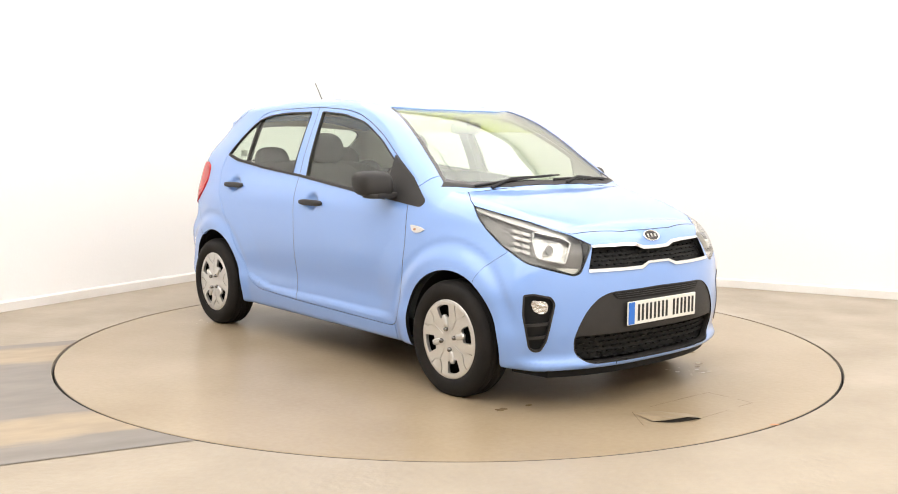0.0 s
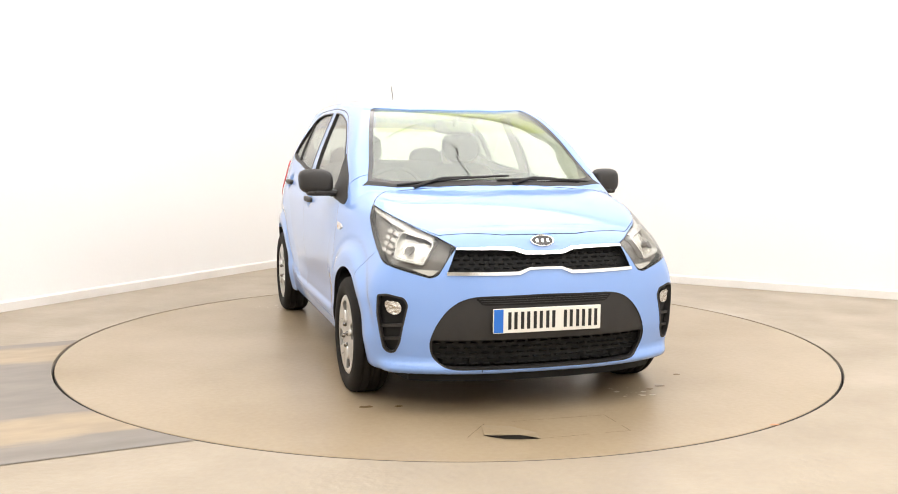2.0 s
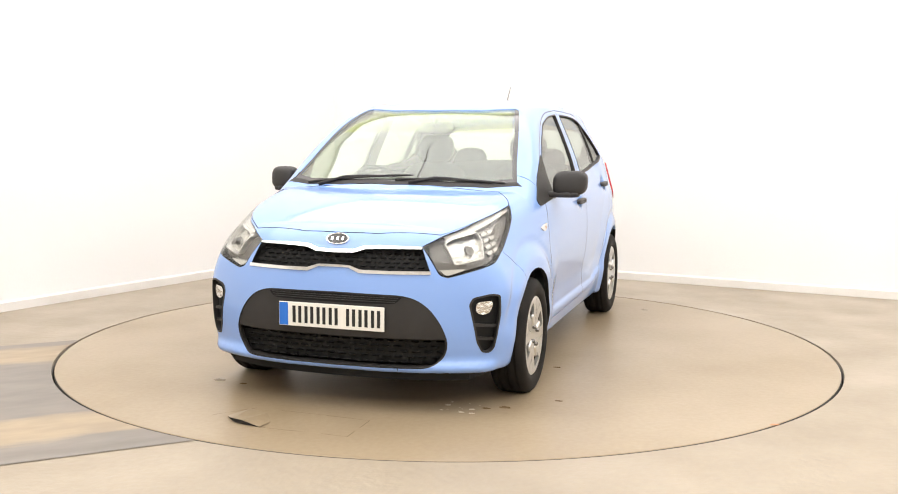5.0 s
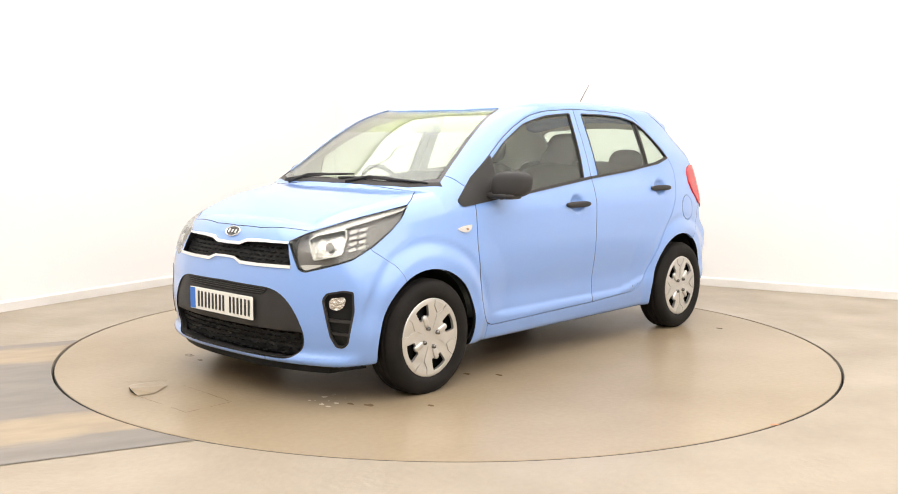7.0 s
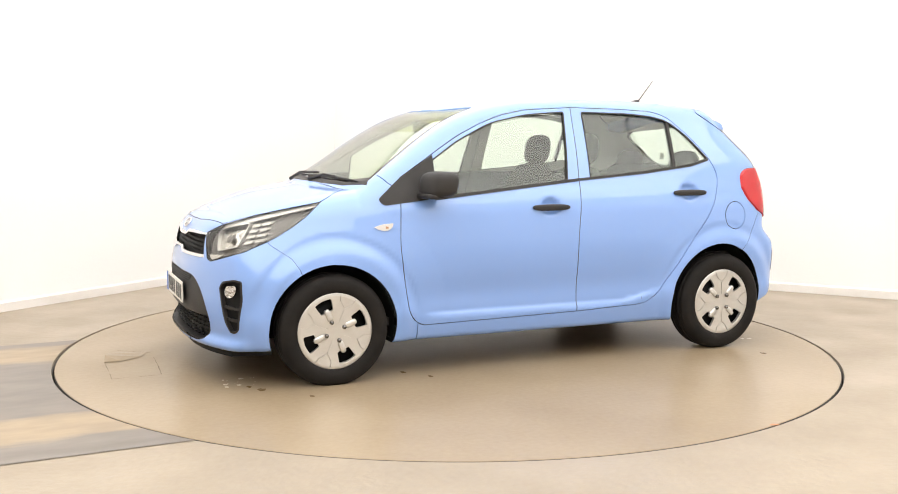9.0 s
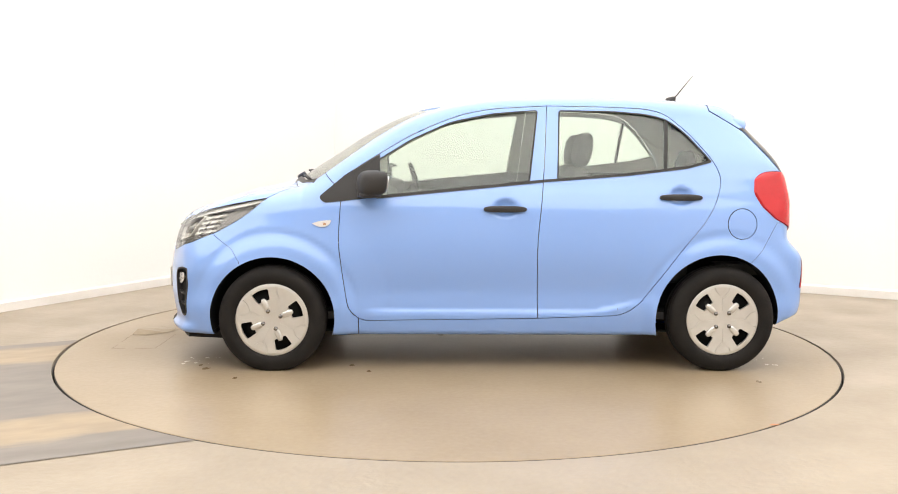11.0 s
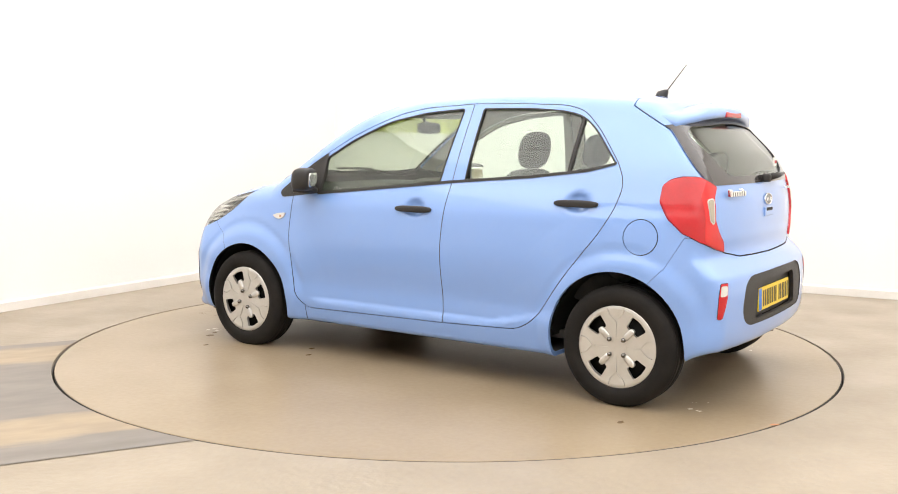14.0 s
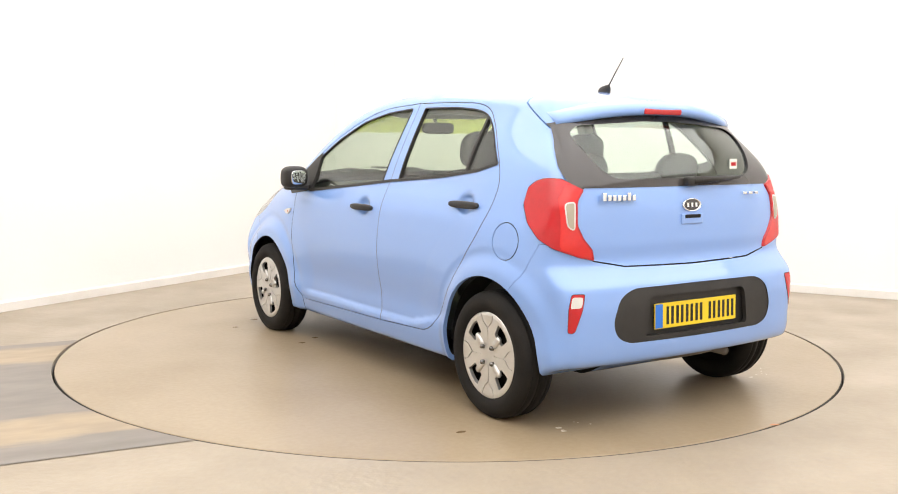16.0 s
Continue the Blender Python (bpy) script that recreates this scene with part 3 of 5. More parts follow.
# openings
for outline in (FRONT_ARCH, REAR_ARCH):
    for lo, hi in ((0.4, 1.0), (-1.0, -0.4)):
        shell = cut(shell, prism(outline, "side", lo, hi), "DIFFERENCE")
for outline, kind, lo, hi in ((HEADLIGHT, 42, 0.9, 2.2), (TAILLIGHT, 145.7, 0.9, 2.2), (FOG_BOX, 35, 1.3, 2.2), (REFLECTOR, 140, 1.3, 2.2)):
    for side in (False, True):
        shell = cut(shell, prism(outline, kind, lo, hi, mirrored=side), "DIFFERENCE")
shell = cut(shell, prism(GRILLE, "front", 1.5, 2.0), "DIFFERENCE")
shell = cut(shell, prism(INTAKE, "front", 1.6, 2.0), "DIFFERENCE")
shell = cut(shell, prism(REAR_RECESS, "front", -1.9, -1.6), "DIFFERENCE")
shell = cut(shell, prism(SCREEN_EDGE, "plan", 0.93, 1.6), "DIFFERENCE")


def take(outline, kind, lo, hi, mirrored=False, gap=GAP):
    """Takes a panel out of the shell and leaves a gap round it."""
    global shell
    piece = cut(shell, prism(outline, kind, lo, hi, grow=-gap / 2), "INTERSECT")
    shell = cut(shell, prism(outline, kind, lo, hi, grow=gap / 2), "DIFFERENCE")
    if mirrored:
        shell = cut(shell, prism(outline, kind, lo, hi, grow=gap / 2, mirrored=True), "DIFFERENCE")
    return piece


doors = []
for outline, window in ((FRONT_DOOR, FRONT_WINDOW), (REAR_DOOR, REAR_WINDOW)):
    piece = take(outline, "side", 0.3, 1.0, True)
    piece = cut(piece, prism(window, "side", 0.3, 1.0), "DIFFERENCE")
    doors.append(piece)
bonnet_mesh = take(BONNET_EDGE, "plan", 0.7, 1.2)
fuel_mesh = take(FUEL, "side", 0.6, 1.0)
gate_cut = [cut(prism(GATE_SIDE, "side", -1.0, 1.0, grow=g), prism(GATE_FRONT, "front", -2.0, -1.0, grow=g), "INTERSECT") for g in (-0.003, 0.003)]
gate_mesh = cut(shell, gate_cut[0], "INTERSECT")
shell = cut(shell, gate_cut[1], "DIFFERENCE")
gate_mesh = cut(gate_mesh, prism(REAR_CLEAR, "front", -1.9, -1.2), "DIFFERENCE")
nose_mesh = take([(1.2, 0.0), (1.385, 0.585), (1.423, 0.645), (1.521, 0.713), (1.6, 0.86), (2.1, 0.9), (2.1, 0.0)], "side", -1.0, 1.0, gap=0.002)
tail_mesh = take([(-1.1, 0.0), (-1.315, 0.57), (-1.4, 0.66), (-1.48, 0.8), (-1.6, 0.8), (-2.0, 0.8), (-2.0, 0.0)], "side", -1.0, 1.0, gap=0.002)
fender_mesh = take([(0.757, 0.0), (0.757, 0.6), (0.82, 0.95), (0.9, 1.005), (0.96, 1.07), (1.1, 1.12), (1.9, 1.12), (1.9, 0.0)], "side", 0.33, 1.0, True)

part("body", finish(shell, PAINT, LINER, PAINT), None, car, "sky blue painted roof, pillars, sills and rear wings")
# DARK as edge material paints shade into the gaps round these panels
bonnet = part("bonnet", finish(bonnet_mesh, PAINT, DARK, DARK), None, car)
front_bumper = part("front_bumper", finish(nose_mesh, PAINT, DARK, DARK), None, car)
rear_bumper = part("rear_bumper", finish(tail_mesh, PAINT, DARK, DARK), None, car)
tailgate = part("tailgate", finish(gate_mesh, PAINT, LINER, DARK), None, car)
part("fuel_flap", finish(fuel_mesh, PAINT, DARK, DARK), None, car)
finish(fender_mesh, PAINT, DARK, DARK)
part("front_wing", fender_mesh, None, car)
part("front_wing", mirror_finished(fender_mesh), None, car)
leaves = []
for name, piece in zip(("front_door", "rear_door"), doors):
    finish(piece, PAINT, LINER, REVEAL)
    leaves.append((part(name, piece, None, car), part(name, mirror_finished(piece), None, car)))


# ---- glass and seals ----
def pair(name, where, depth, outline, kind, low, high, mat, parents, label="", hole=None):
    left = inlay(name, where, depth, outline, kind, low, high, mat, parents[0], label, hole=hole)
    right = part(name, mirror_finished(left.data), None, parents[1], label)
    return left, right


def smaller(outline, d):
    area = sum(a[0] * b[1] - b[0] * a[1] for a, b in zip(outline, outline[1:] + outline[:1]))
    return inset(outline if area > 0 else outline[::-1], d)


for k, window in enumerate((FRONT_WINDOW, REAR_WINDOW)):
    panes = pair("window_pane", "side", (-0.009, -0.013), smaller(window, -0.006), "side", 0.34, 1.0, GLASS, leaves[k], "green-tinted clear side glass")
    pair("window_seal", "side", (0.0025, -0.016), smaller(window, -0.005), "side", 0.34, 1.0, TRIM, leaves[k], "black rubber window seal",
         hole=smaller(window, 0.002))
    for p in panes:
        p.visible_shadow = False
pair("belt_strip", "side", (0.004, -0.012), [(0.66, 0.935), (-0.222, 1.023), (-0.222, 1.008), (0.66, 0.919)], "side", 0.34, 1.0, TRIM, leaves[0], "black strip under the window")
pair("belt_strip", "side", (0.004, -0.012), [(-0.227, 1.023), (-0.302, 1.029), (-0.68, 1.06), (-0.99, 1.098), (-1.127, 1.132), (-1.124, 1.119), (-0.99, 1.084), (-0.68, 1.046),
                                             (-0.227, 1.009)], "side", 0.34, 1.0, TRIM, leaves[1], "black strip under the window")
pair("quarter_post", "side", (-0.002, -0.03), [(-0.894, 1.35), (-0.912, 1.35), (-0.889, 1.08), (-0.873, 1.08)], "side", 0.34, 1.0, TRIM, leaves[1],
     "black upright window divider")
pair("mirror_sail", "side", (0.004, -0.016), SAIL, "side", 0.34, 1.0, TRIM, (car, car), "black plastic triangle at the windscreen pillar")
screen_pane = inlay("windscreen", "screen", (-0.004, -0.01), SCREEN_EDGE, "plan", 0.95, 1.6, SCREEN, car, "green-tinted clear windscreen")
screen_pane.visible_shadow = False
# tinted sheet behind the screen top: a yellow-green reflection put into colour
band = both_sides_plan([(0.7, 0.0), (0.675, 0.27), (0.61, 0.5), (0.345, 0.445), (0.425, 0.25), (0.458, 0.0)])
tint_band = inlay("reflection_band", "screen", (-0.0115, -0.0135), band, "plan", 0.95, 1.6, SCREEN_SHEEN, car, "yellow-green reflection on the top of the windscreen, put in as tint")
tint_band.visible_shadow = False
header = both_sides_plan([(0.478, 0.0), (0.445, 0.26), (0.35, 0.43), (0.3, 0.42), (0.38, 0.25), (0.415, 0.0)])
inlay("header_trim", "screen", (-0.0145, -0.026), header, "plan", 0.95, 1.6, LINER, car, "pale trim along the windscreen header")
inlay("screen_border", "screen", (-0.0025, -0.0036), SCREEN_EDGE, "plan", 0.95, 1.6, FRIT, car, "black printed windscreen border", hole=SCREEN_CLEAR)
rear_pane = inlay("rear_window", "rear", (-0.006, -0.011), smaller(REAR_CLEAR, -0.01), "front", -1.9, -1.2, GLASS, tailgate, "green-tinted rear window")
rear_pane.visible_shadow = False
border = cut(layer(0.003, -0.004, "rear"), prism(REAR_GLASS, "front", -1.9, -1.2), "INTERSECT")
border = cut(border, prism([(-1.16, 1.6), (-1.16, 1.39), (-1.34, 1.284), (-1.52, 1.076), (-1.58, 1.0), (-1.9, 1.0), (-1.9, 1.6)], "side", -1, 1), "INTERSECT")
border = cut(border, prism(REAR_CLEAR, "front", -2.0, -1.1), "DIFFERENCE")
part("rear_window_border", finish(border, FRIT), None, tailgate, "glossy black rear window border")

# ---- headlights ----
for side in (False, True):
    n = lambda me: mirror_finished(me) if side else me
    head = part("headlight", n(finish(cut(layer(-0.034, -0.05, "front"), prism(HEADLIGHT, 42, 0.8, 2.2, grow=0.004), "INTERSECT"), SMOKE)), None, car,
                "clear headlight with chrome reflectors and grey bezel")

    def lamp_piece(name, depth, outline, mat, label="", grow=0.0, kind=42):
        return part(name, n(finish(cut(layer(*depth, "front"), prism(outline, kind, 0.8, 2.2, grow=grow), "INTERSECT"), mat)), None, head, label)
    cover = lamp_piece("lens", (0.001, -0.003), HEADLIGHT, LENS, "clear lamp cover", -0.002)
    cover.visible_shadow = False
    rim = cut(layer(-0.0035, -0.036, "front"), prism(HEADLIGHT, 42, 0.8, 2.2, grow=0.001), "INTERSECT")
    rim = cut(rim, prism(HEADLIGHT, 42, 0.7, 2.3, grow=-0.006), "DIFFERENCE")
    part("rim", n(finish(rim, DARK)), None, head)
    bowl = [(1.718, 0.49, 0.765), (1.689, 0.519, 0.786), (1.603, 0.612, 0.812), (1.622, 0.639, 0.774), (1.661, 0.653, 0.703), (1.737, 0.543, 0.674)]
    rim = cut(layer(-0.008, -0.036, "front"), prism(bowl, 42, 0.8, 2.2, grow=0.002), "INTERSECT")
    rim = cut(rim, prism(bowl, 42, 0.7, 2.3, grow=-0.002), "DIFFERENCE")
    part("reflector_rim", n(finish(rim, SILVER)), None, head)
    lamp_piece("reflector", (-0.03, -0.036), bowl, BOWL, "bright chrome reflector bowl")
    for j in range(4):
        z = 0.804 - j * 0.026
        for near, far in ((0.02, 0.43), (0.53, 0.92)):
            ends = [(1.6 - 0.095 * q, 0.632 + 0.03 * q, z + 0.017 * q) for q in (near, far)]
            bar = [ends[0], ends[1], (ends[1][0] + 0.004, ends[1][1] + 0.003, ends[1][2] - 0.0135), (ends[0][0] + 0.004, ends[0][1] + 0.003, ends[0][2] - 0.0135)]
            lamp_piece("reflector_bar", (-0.012, -0.036), bar, FROST)
    socket = [(1.682 - 0.011 * math.cos(q), 0.592 + 0.0145 * math.cos(q), 0.735 + 0.019 * math.sin(q)) for q in (2 * math.pi * k / 12 for k in range(12))]
    lamp_piece("bulb", (-0.008, -0.034), socket, SMOKE, "round bulb shield")
    strip = [(1.69, 0.472, 0.793), (1.5, 0.6, 0.858), (1.262, 0.664, 0.908), (1.29, 0.676, 0.889), (1.51, 0.638, 0.838), (1.7, 0.495, 0.778)]
    lamp_piece("light_guide", (-0.012, -0.022), strip, FROST, "pale running-light strip")
    turn = [(1.77, 0.484, 0.65), (1.718, 0.59, 0.657), (1.73, 0.57, 0.646), (1.763, 0.514, 0.626)]
    lamp_piece("indicator", (-0.01, -0.03), turn, FROST, "clear indicator segment")

# ---- tail lights and rear reflectors ----
for side in (False, True):
    n = lambda me: mirror_finished(me) if side else me
    tail = part("tail_light", n(finish(cut(layer(0.008, -0.028, "rear"), prism(TAILLIGHT, 145.7, 0.8, 2.2, grow=-0.002), "INTERSECT"), RED, DARK, RED)), None, car,
                "glossy red tail light")
    inner_red = cut(layer(0.0092, 0.004, "rear"), prism(TAILLIGHT, 145.7, 0.8, 2.2, grow=-0.009), "INTERSECT")
    inner_red = cut(inner_red, prism([(0.3, 0.6), (0.63, 0.6), (0.7, 0.8), (0.688, 0.99), (0.655, 1.045), (0.3, 1.1)], "front", -1.9, -1.3), "INTERSECT")
    part("inner_lens", n(finish(inner_red, RED_BRIGHT)), None, tail, "brighter red inner light band")
    frame_ring = cut(layer(0.0105, 0.004, "rear"), prism(TAIL_WHITE, 145.7, 0.8, 2.2, grow=0.006), "INTERSECT")
    part("reversing_lens", n(finish(cut(layer(0.0115, 0.004, "rear"), prism(TAIL_WHITE, 145.7, 0.8, 2.2), "INTERSECT"), HAZE)), None, tail, "frosted pale reversing lens")
    part("lens_frame", n(finish(frame_ring, SILVER)), None, tail)
    refl = part("rear_reflector", n(finish(cut(layer(0.002, -0.02, "rear"), prism(REFLECTOR, 140, 1.0, 2.2, grow=-0.002), "INTERSECT"), RED, RED, DARK)), None, rear_bumper,
                "red rear bumper reflector")
    top = [(-1.646, 0.702, 0.596), (-1.668, 0.655, 0.594), (-1.675, 0.667, 0.546), (-1.639, 0.706, 0.542)]
    part("fog_lens" if side else "reverse_lens", n(finish(cut(layer(0.0035, -0.01, "rear"), prism(top, 140, 1.0, 2.2, grow=-0.003), "INTERSECT"), RED if side else FROST)),
         None, rear_bumper, "red lens" if side else "frosted white reversing lamp")

# ---- grille, intake and fog lamps ----
BAR_TOP = both_sides([(0.0, 0.734), (0.086, 0.736), (0.137, 0.753), (0.22, 0.757), (0.4, 0.753), (0.402, 0.744), (0.219, 0.742), (0.144, 0.738), (0.093, 0.721),
                      (0.0, 0.719)])
BAR_LOW = both_sides([(0.0, 0.666), (0.077, 0.665), (0.13, 0.648), (0.256, 0.647), (0.45, 0.649), (0.452, 0.634), (0.255, 0.632), (0.127, 0.632), (0.074, 0.654),
                      (0.0, 0.655)])
grille = inlay("grille", "front", (-0.03, -0.04), smaller(GRILLE, -0.012), "front", 1.5, 2.0, DARK, front_bumper, "black honeycomb upper grille")
inlay("chrome_strip", "front", (0.006, -0.012), BAR_TOP, "front", 1.5, 2.0, CHROME, front_bumper, "bright chrome strip")
inlay("chrome_strip", "front", (0.007, -0.012), BAR_LOW, "front", 1.5, 2.0, CHROME, front_bumper, "bright chrome strip")
pieces = []
for row in range(4):
    z0 = 0.664 + row * 0.019
    for k in range(-9, 10):
        y0 = (k + 0.5 * (row % 2)) * 0.044
        pieces.append((y0, z0, 0.0155))


def honeycomb(name, spots, depth, mat, parent, wide):
    """Short raised wedges in staggered rows, as one mesh."""
    bm = bmesh.new()
    for y0, z0, half in spots:
        x0 = nose_x(y0, z0) + depth
        vs = [bm.verts.new(q) for q in ((x0, y0 - wide, z0), (x0 + 0.012, y0 - wide * 0.7, z0 - 0.004), (x0 + 0.012, y0 + wide * 0.7, z0 - 0.004),
                                        (x0, y0 + wide, z0), (x0, y0 + wide * 0.8, z0 - 0.011), (x0, y0 - wide * 0.8, z0 - 0.011))]
        for f in ((0, 1, 2, 3), (1, 5, 4, 2), (0, 5, 1), (2, 4, 3)):
            bm.faces.new([vs[i] for i in f])
    return tagged(part(name, bm, mat, parent), kind="stuff")


def nose_x(y, z):
    """How far forward the body reaches at that y and z."""
    x = np.linspace(1.3, 1.95, 600)
    g = solid(x, np.full_like(x, y), np.full_like(x, z))
    inside = np.nonzero(g < 0)[0]
    return float(x[inside[-1]]) if len(inside) else 1.7


def within(y, z, outline):
    odd = False
    for a, b in zip(outline, outline[1:] + outline[:1]):
        if (a[1] > z) != (b[1] > z) and y < (b[0] - a[0]) * (z - a[1]) / (b[1] - a[1]) + a[0]:
            odd = not odd
    return odd


honeycomb("grille_mesh", [q for q in pieces if within(q[0], q[1], smaller(GRILLE, 0.014))], -0.031, DARK, front_bumper, 0.016)
inlay("intake_surround", "front", (-0.006, -0.03), INTAKE, "front", 1.6, 2.0, TRIM, front_bumper, "dark grey plastic intake surround",
      hole=both_sides(rounded([(0.0, 0.344), (0.516, 0.344), (0.512, 0.28), (0.47, 0.228), (0.42, 0.216), (0.0, 0.214)], [0, 0.01, 0.04, 0.04, 0.02, 0])))
inlay("intake_back", "front", (-0.036, -0.046), smaller(INTAKE, -0.01), "front", 1.55, 2.0, DARK, front_bumper)
spots = []
for row in range(5):
    for k in range(-10, 11):
        spots.append(((k + 0.5 * (row % 2)) * 0.054, 0.333 - row * 0.0245, 0.02))
honeycomb("intake_mesh", [q for q in spots if within(q[0], q[1] - 0.005, smaller(INTAKE, 0.02))], -0.036, DARK, front_bumper, 0.021)
slot = both_sides(rounded([(0.0, 0.538), (0.33, 0.531), (0.3, 0.5), (0.0, 0.497)], [0, 0.01, 0.02, 0]))
inlay("intake_slot", "front", (-0.0045, -0.012), slot, "front", 1.6, 2.0, DARK, front_bumper, "black slot over the number plate")
for j in range(3):
    z = 0.507 + j * 0.0095
    inlay("slat", "front", (-0.002, -0.006), both_sides([(0.0, z + 0.003), (0.298 + j * 0.008, z + 0.002), (0.298 + j * 0.008, z - 0.001), (0.0, z)]), "front", 1.6, 2.0, TRIM, front_bumper)
for side in (False, True):
    n = lambda me: mirror_finished(me) if side else me
    fog = part("fog_lamp", n(finish(cut(layer(-0.025, -0.04, "front"), prism(FOG_BOX, 35, 1.2, 2.2, grow=0.003), "INTERSECT"), DARK)), None, front_bumper,
               "black fog lamp housing")
    rim = cut(layer(0.003, -0.03, "front"), prism(FOG_BOX, 35, 1.2, 2.2, grow=0.002), "INTERSECT")
    rim = cut(rim, prism(FOG_BOX, 35, 1.1, 2.3, grow=-0.007), "DIFFERENCE")
    part("fog_surround", n(finish(rim, TRIM)), None, front_bumper)
    lens = [(1.718, 0.632, 0.492), (1.71, 0.644, 0.511), (1.676, 0.692, 0.516), (1.671, 0.698, 0.502), (1.681, 0.689, 0.466), (1.7, 0.665, 0.453), (1.716, 0.637, 0.461)]
    part("fog_lens", n(finish(cut(layer(-0.006, -0.02, "front"), prism(lens, 35, 1.2, 2.2), "INTERSECT"), BOWL)), None, front_bumper, "bright round fog lamp lens")
    for z in (0.405, 0.345):
        slat = [(1.728, 0.62, z + 0.012), (1.65, 0.72, z), (1.65, 0.72, z - 0.012), (1.72, 0.63, z - 0.004)]
        slat_mesh = cut(layer(-0.01, -0.026, "front"), prism(slat, 35, 1.2, 2.2), "INTERSECT")
        slat_mesh = cut(slat_mesh, prism(FOG_BOX, 35, 1.1, 2.3, grow=-0.006), "INTERSECT")
        part("slat", n(finish(slat_mesh, TRIM)), None, front_bumper)
lip = both_sides_plan([(1.812 - 0.047 * (y / 0.425) ** 2.7, y) for y in (0.0, 0.1, 0.2, 0.3, 0.36, 0.42, 0.48, 0.54, 0.6)] + [(1.5, 0.64), (1.5, 0.0)])
part("valance", prism(lip, "plan", 0.148, 0.187), DARK, front_bumper, "dark plastic lower lip")

# ---- rear recess, plates and badges ----
inlay("plate_recess", "rear", (-0.004, -0.025), smaller(REAR_RECESS, -0.003), "front", -1.9, -1.55, TRIM, rear_bumper, "dark grey plastic number plate panel",
      hole=both_sides(rounded([(0.0, 0.572), (0.3, 0.572), (0.33, 0.4), (0.0, 0.4)], [0, 0.03, 0.03, 0])))
inlay("recess_back", "rear", (-0.034, -0.044), smaller(REAR_RECESS, 0.02), "front", -1.9, -1.5, TRIM, rear_bumper)


def number_plate(x, z, forward, ground, parent, tilt=0.0):
    """A plate with a blue band and plain bars for its characters."""
    plate = part("number_plate", box(-0.004, -0.26, -0.0555, 0.004, 0.26, 0.0555, 0.003), ground, parent, "number plate with blue band and black bars")
    plate.matrix_basis = pose(x, 0, z, 0, tilt, 0 if forward else 180)
    f = plate
    part("blue_band", box(0.0042, -0.257, -0.052, 0.0052, -0.213, 0.052), BLUE, f)
    at = -0.19
    for k in range(7):
        bm = joined(box(0.0042, at, -0.039, 0.0056, at + 0.015, 0.039), box(0.0042, at + 0.029, -0.039, 0.0056, at + 0.044, 0.039))
        part("bar", bm, INK, f)
        at += 0.0605 + (0.025 if k == 3 else 0)
    return plate


number_plate(1.872, 0.432, True, WHITE, front_bumper)
number_plate(-1.677, 0.478, False, YELLOW, rear_bumper, -2)


def badge(at, turn, tilt, parent, half=(0.058, 0.029)):
    v, f = lathe([(0.0, 0.004), (0.86, 0.004), (0.9, 0.008), (0.97, 0.008), (1.0, 0.004), (1.0, 0.0), (0.0, 0.0)], 40, "z")
    me = mesh_of("badge", v, f, CHROME, True)
    me.transform(Matrix.Diagonal((half[1], half[0], 1, 1)))
    ob = part("badge", me, None, parent, "oval chrome maker's badge")
    ob.matrix_basis = Matrix.Translation(at) @ pose(0, 0, 0, 0, tilt, turn)
    v, f = lathe([(0.0, 0.0052), (0.84, 0.0052), (0.84, 0.003)], 40, "z")
    me = mesh_of("centre", v, f, FRIT)
    me.transform(Matrix.Diagonal((half[1], half[0], 1, 1)))
    part("badge_centre", me, None, ob)
    for y in (-0.026, 0.0, 0.026):
        part("badge_bar", box(-0.009, y - 0.006, 0.005, 0.009, y + 0.006, 0.0066), CHROME, ob)


badge((1.791, 0, 0.776), 0, 56, bonnet)
badge((-1.628, 0, 0.95), 180, 84, tailgate)
part("handle_recess", box(-1.641, -0.068, 0.866, -1.628, 0.068, 0.912, 0.006), PAINT, tailgate, "painted tailgate handle")
part("handle_slot", box(-1.6425, -0.05, 0.892, -1.634, 0.05, 0.909, 0.003), DARK, tailgate)
for k in range(7):
    y = 0.5 - k * 0.026
    x = -1.589 - 0.0022 * k
    part("script_bar", box(x - 0.022, y - 0.009, 0.978, x - 0.003, y + 0.009, 1.002 + (0.01 if k in (0, 5) else 0), 0.002), CHROME, tailgate)
for y in (-0.37, -0.41, -0.45):
    part("script_bar", box(-1.62, y - 0.012, 0.988, -1.597, y + 0.012, 1.0, 0.002), CHROME, tailgate)

# ---- spoiler, brake light, aerial, wipers ----
spoiler_bm = bmesh.new()
rings = []
for k in range(-12, 13):
    y = k / 12 * 0.55
    t = abs(k / 12)
    back = -1.445 + 0.095 * t ** 2.6
    z0 = 1.408 - 0.062 * t ** 2.2
    section = [(back + 0.13, z0 + 0.012), (back + 0.05, z0 + 0.004), (back + 0.012, z0 - 0.01), (back, z0 - 0.034), (back + 0.004, z0 - 0.054), (back + 0.03, z0 - 0.062),
               (back + 0.13, z0 - 0.04)]
    rings.append([spoiler_bm.verts.new((x, y, z)) for x, z in section])
for a, b in zip(rings, rings[1:]):
    for k in range(len(a)):
        spoiler_bm.faces.new((a[k], a[(k + 1) % len(a)], b[(k + 1) % len(a)], b[k]))
spoiler_bm.faces.new(rings[0])
spoiler_bm.faces.new(rings[-1][::-1])
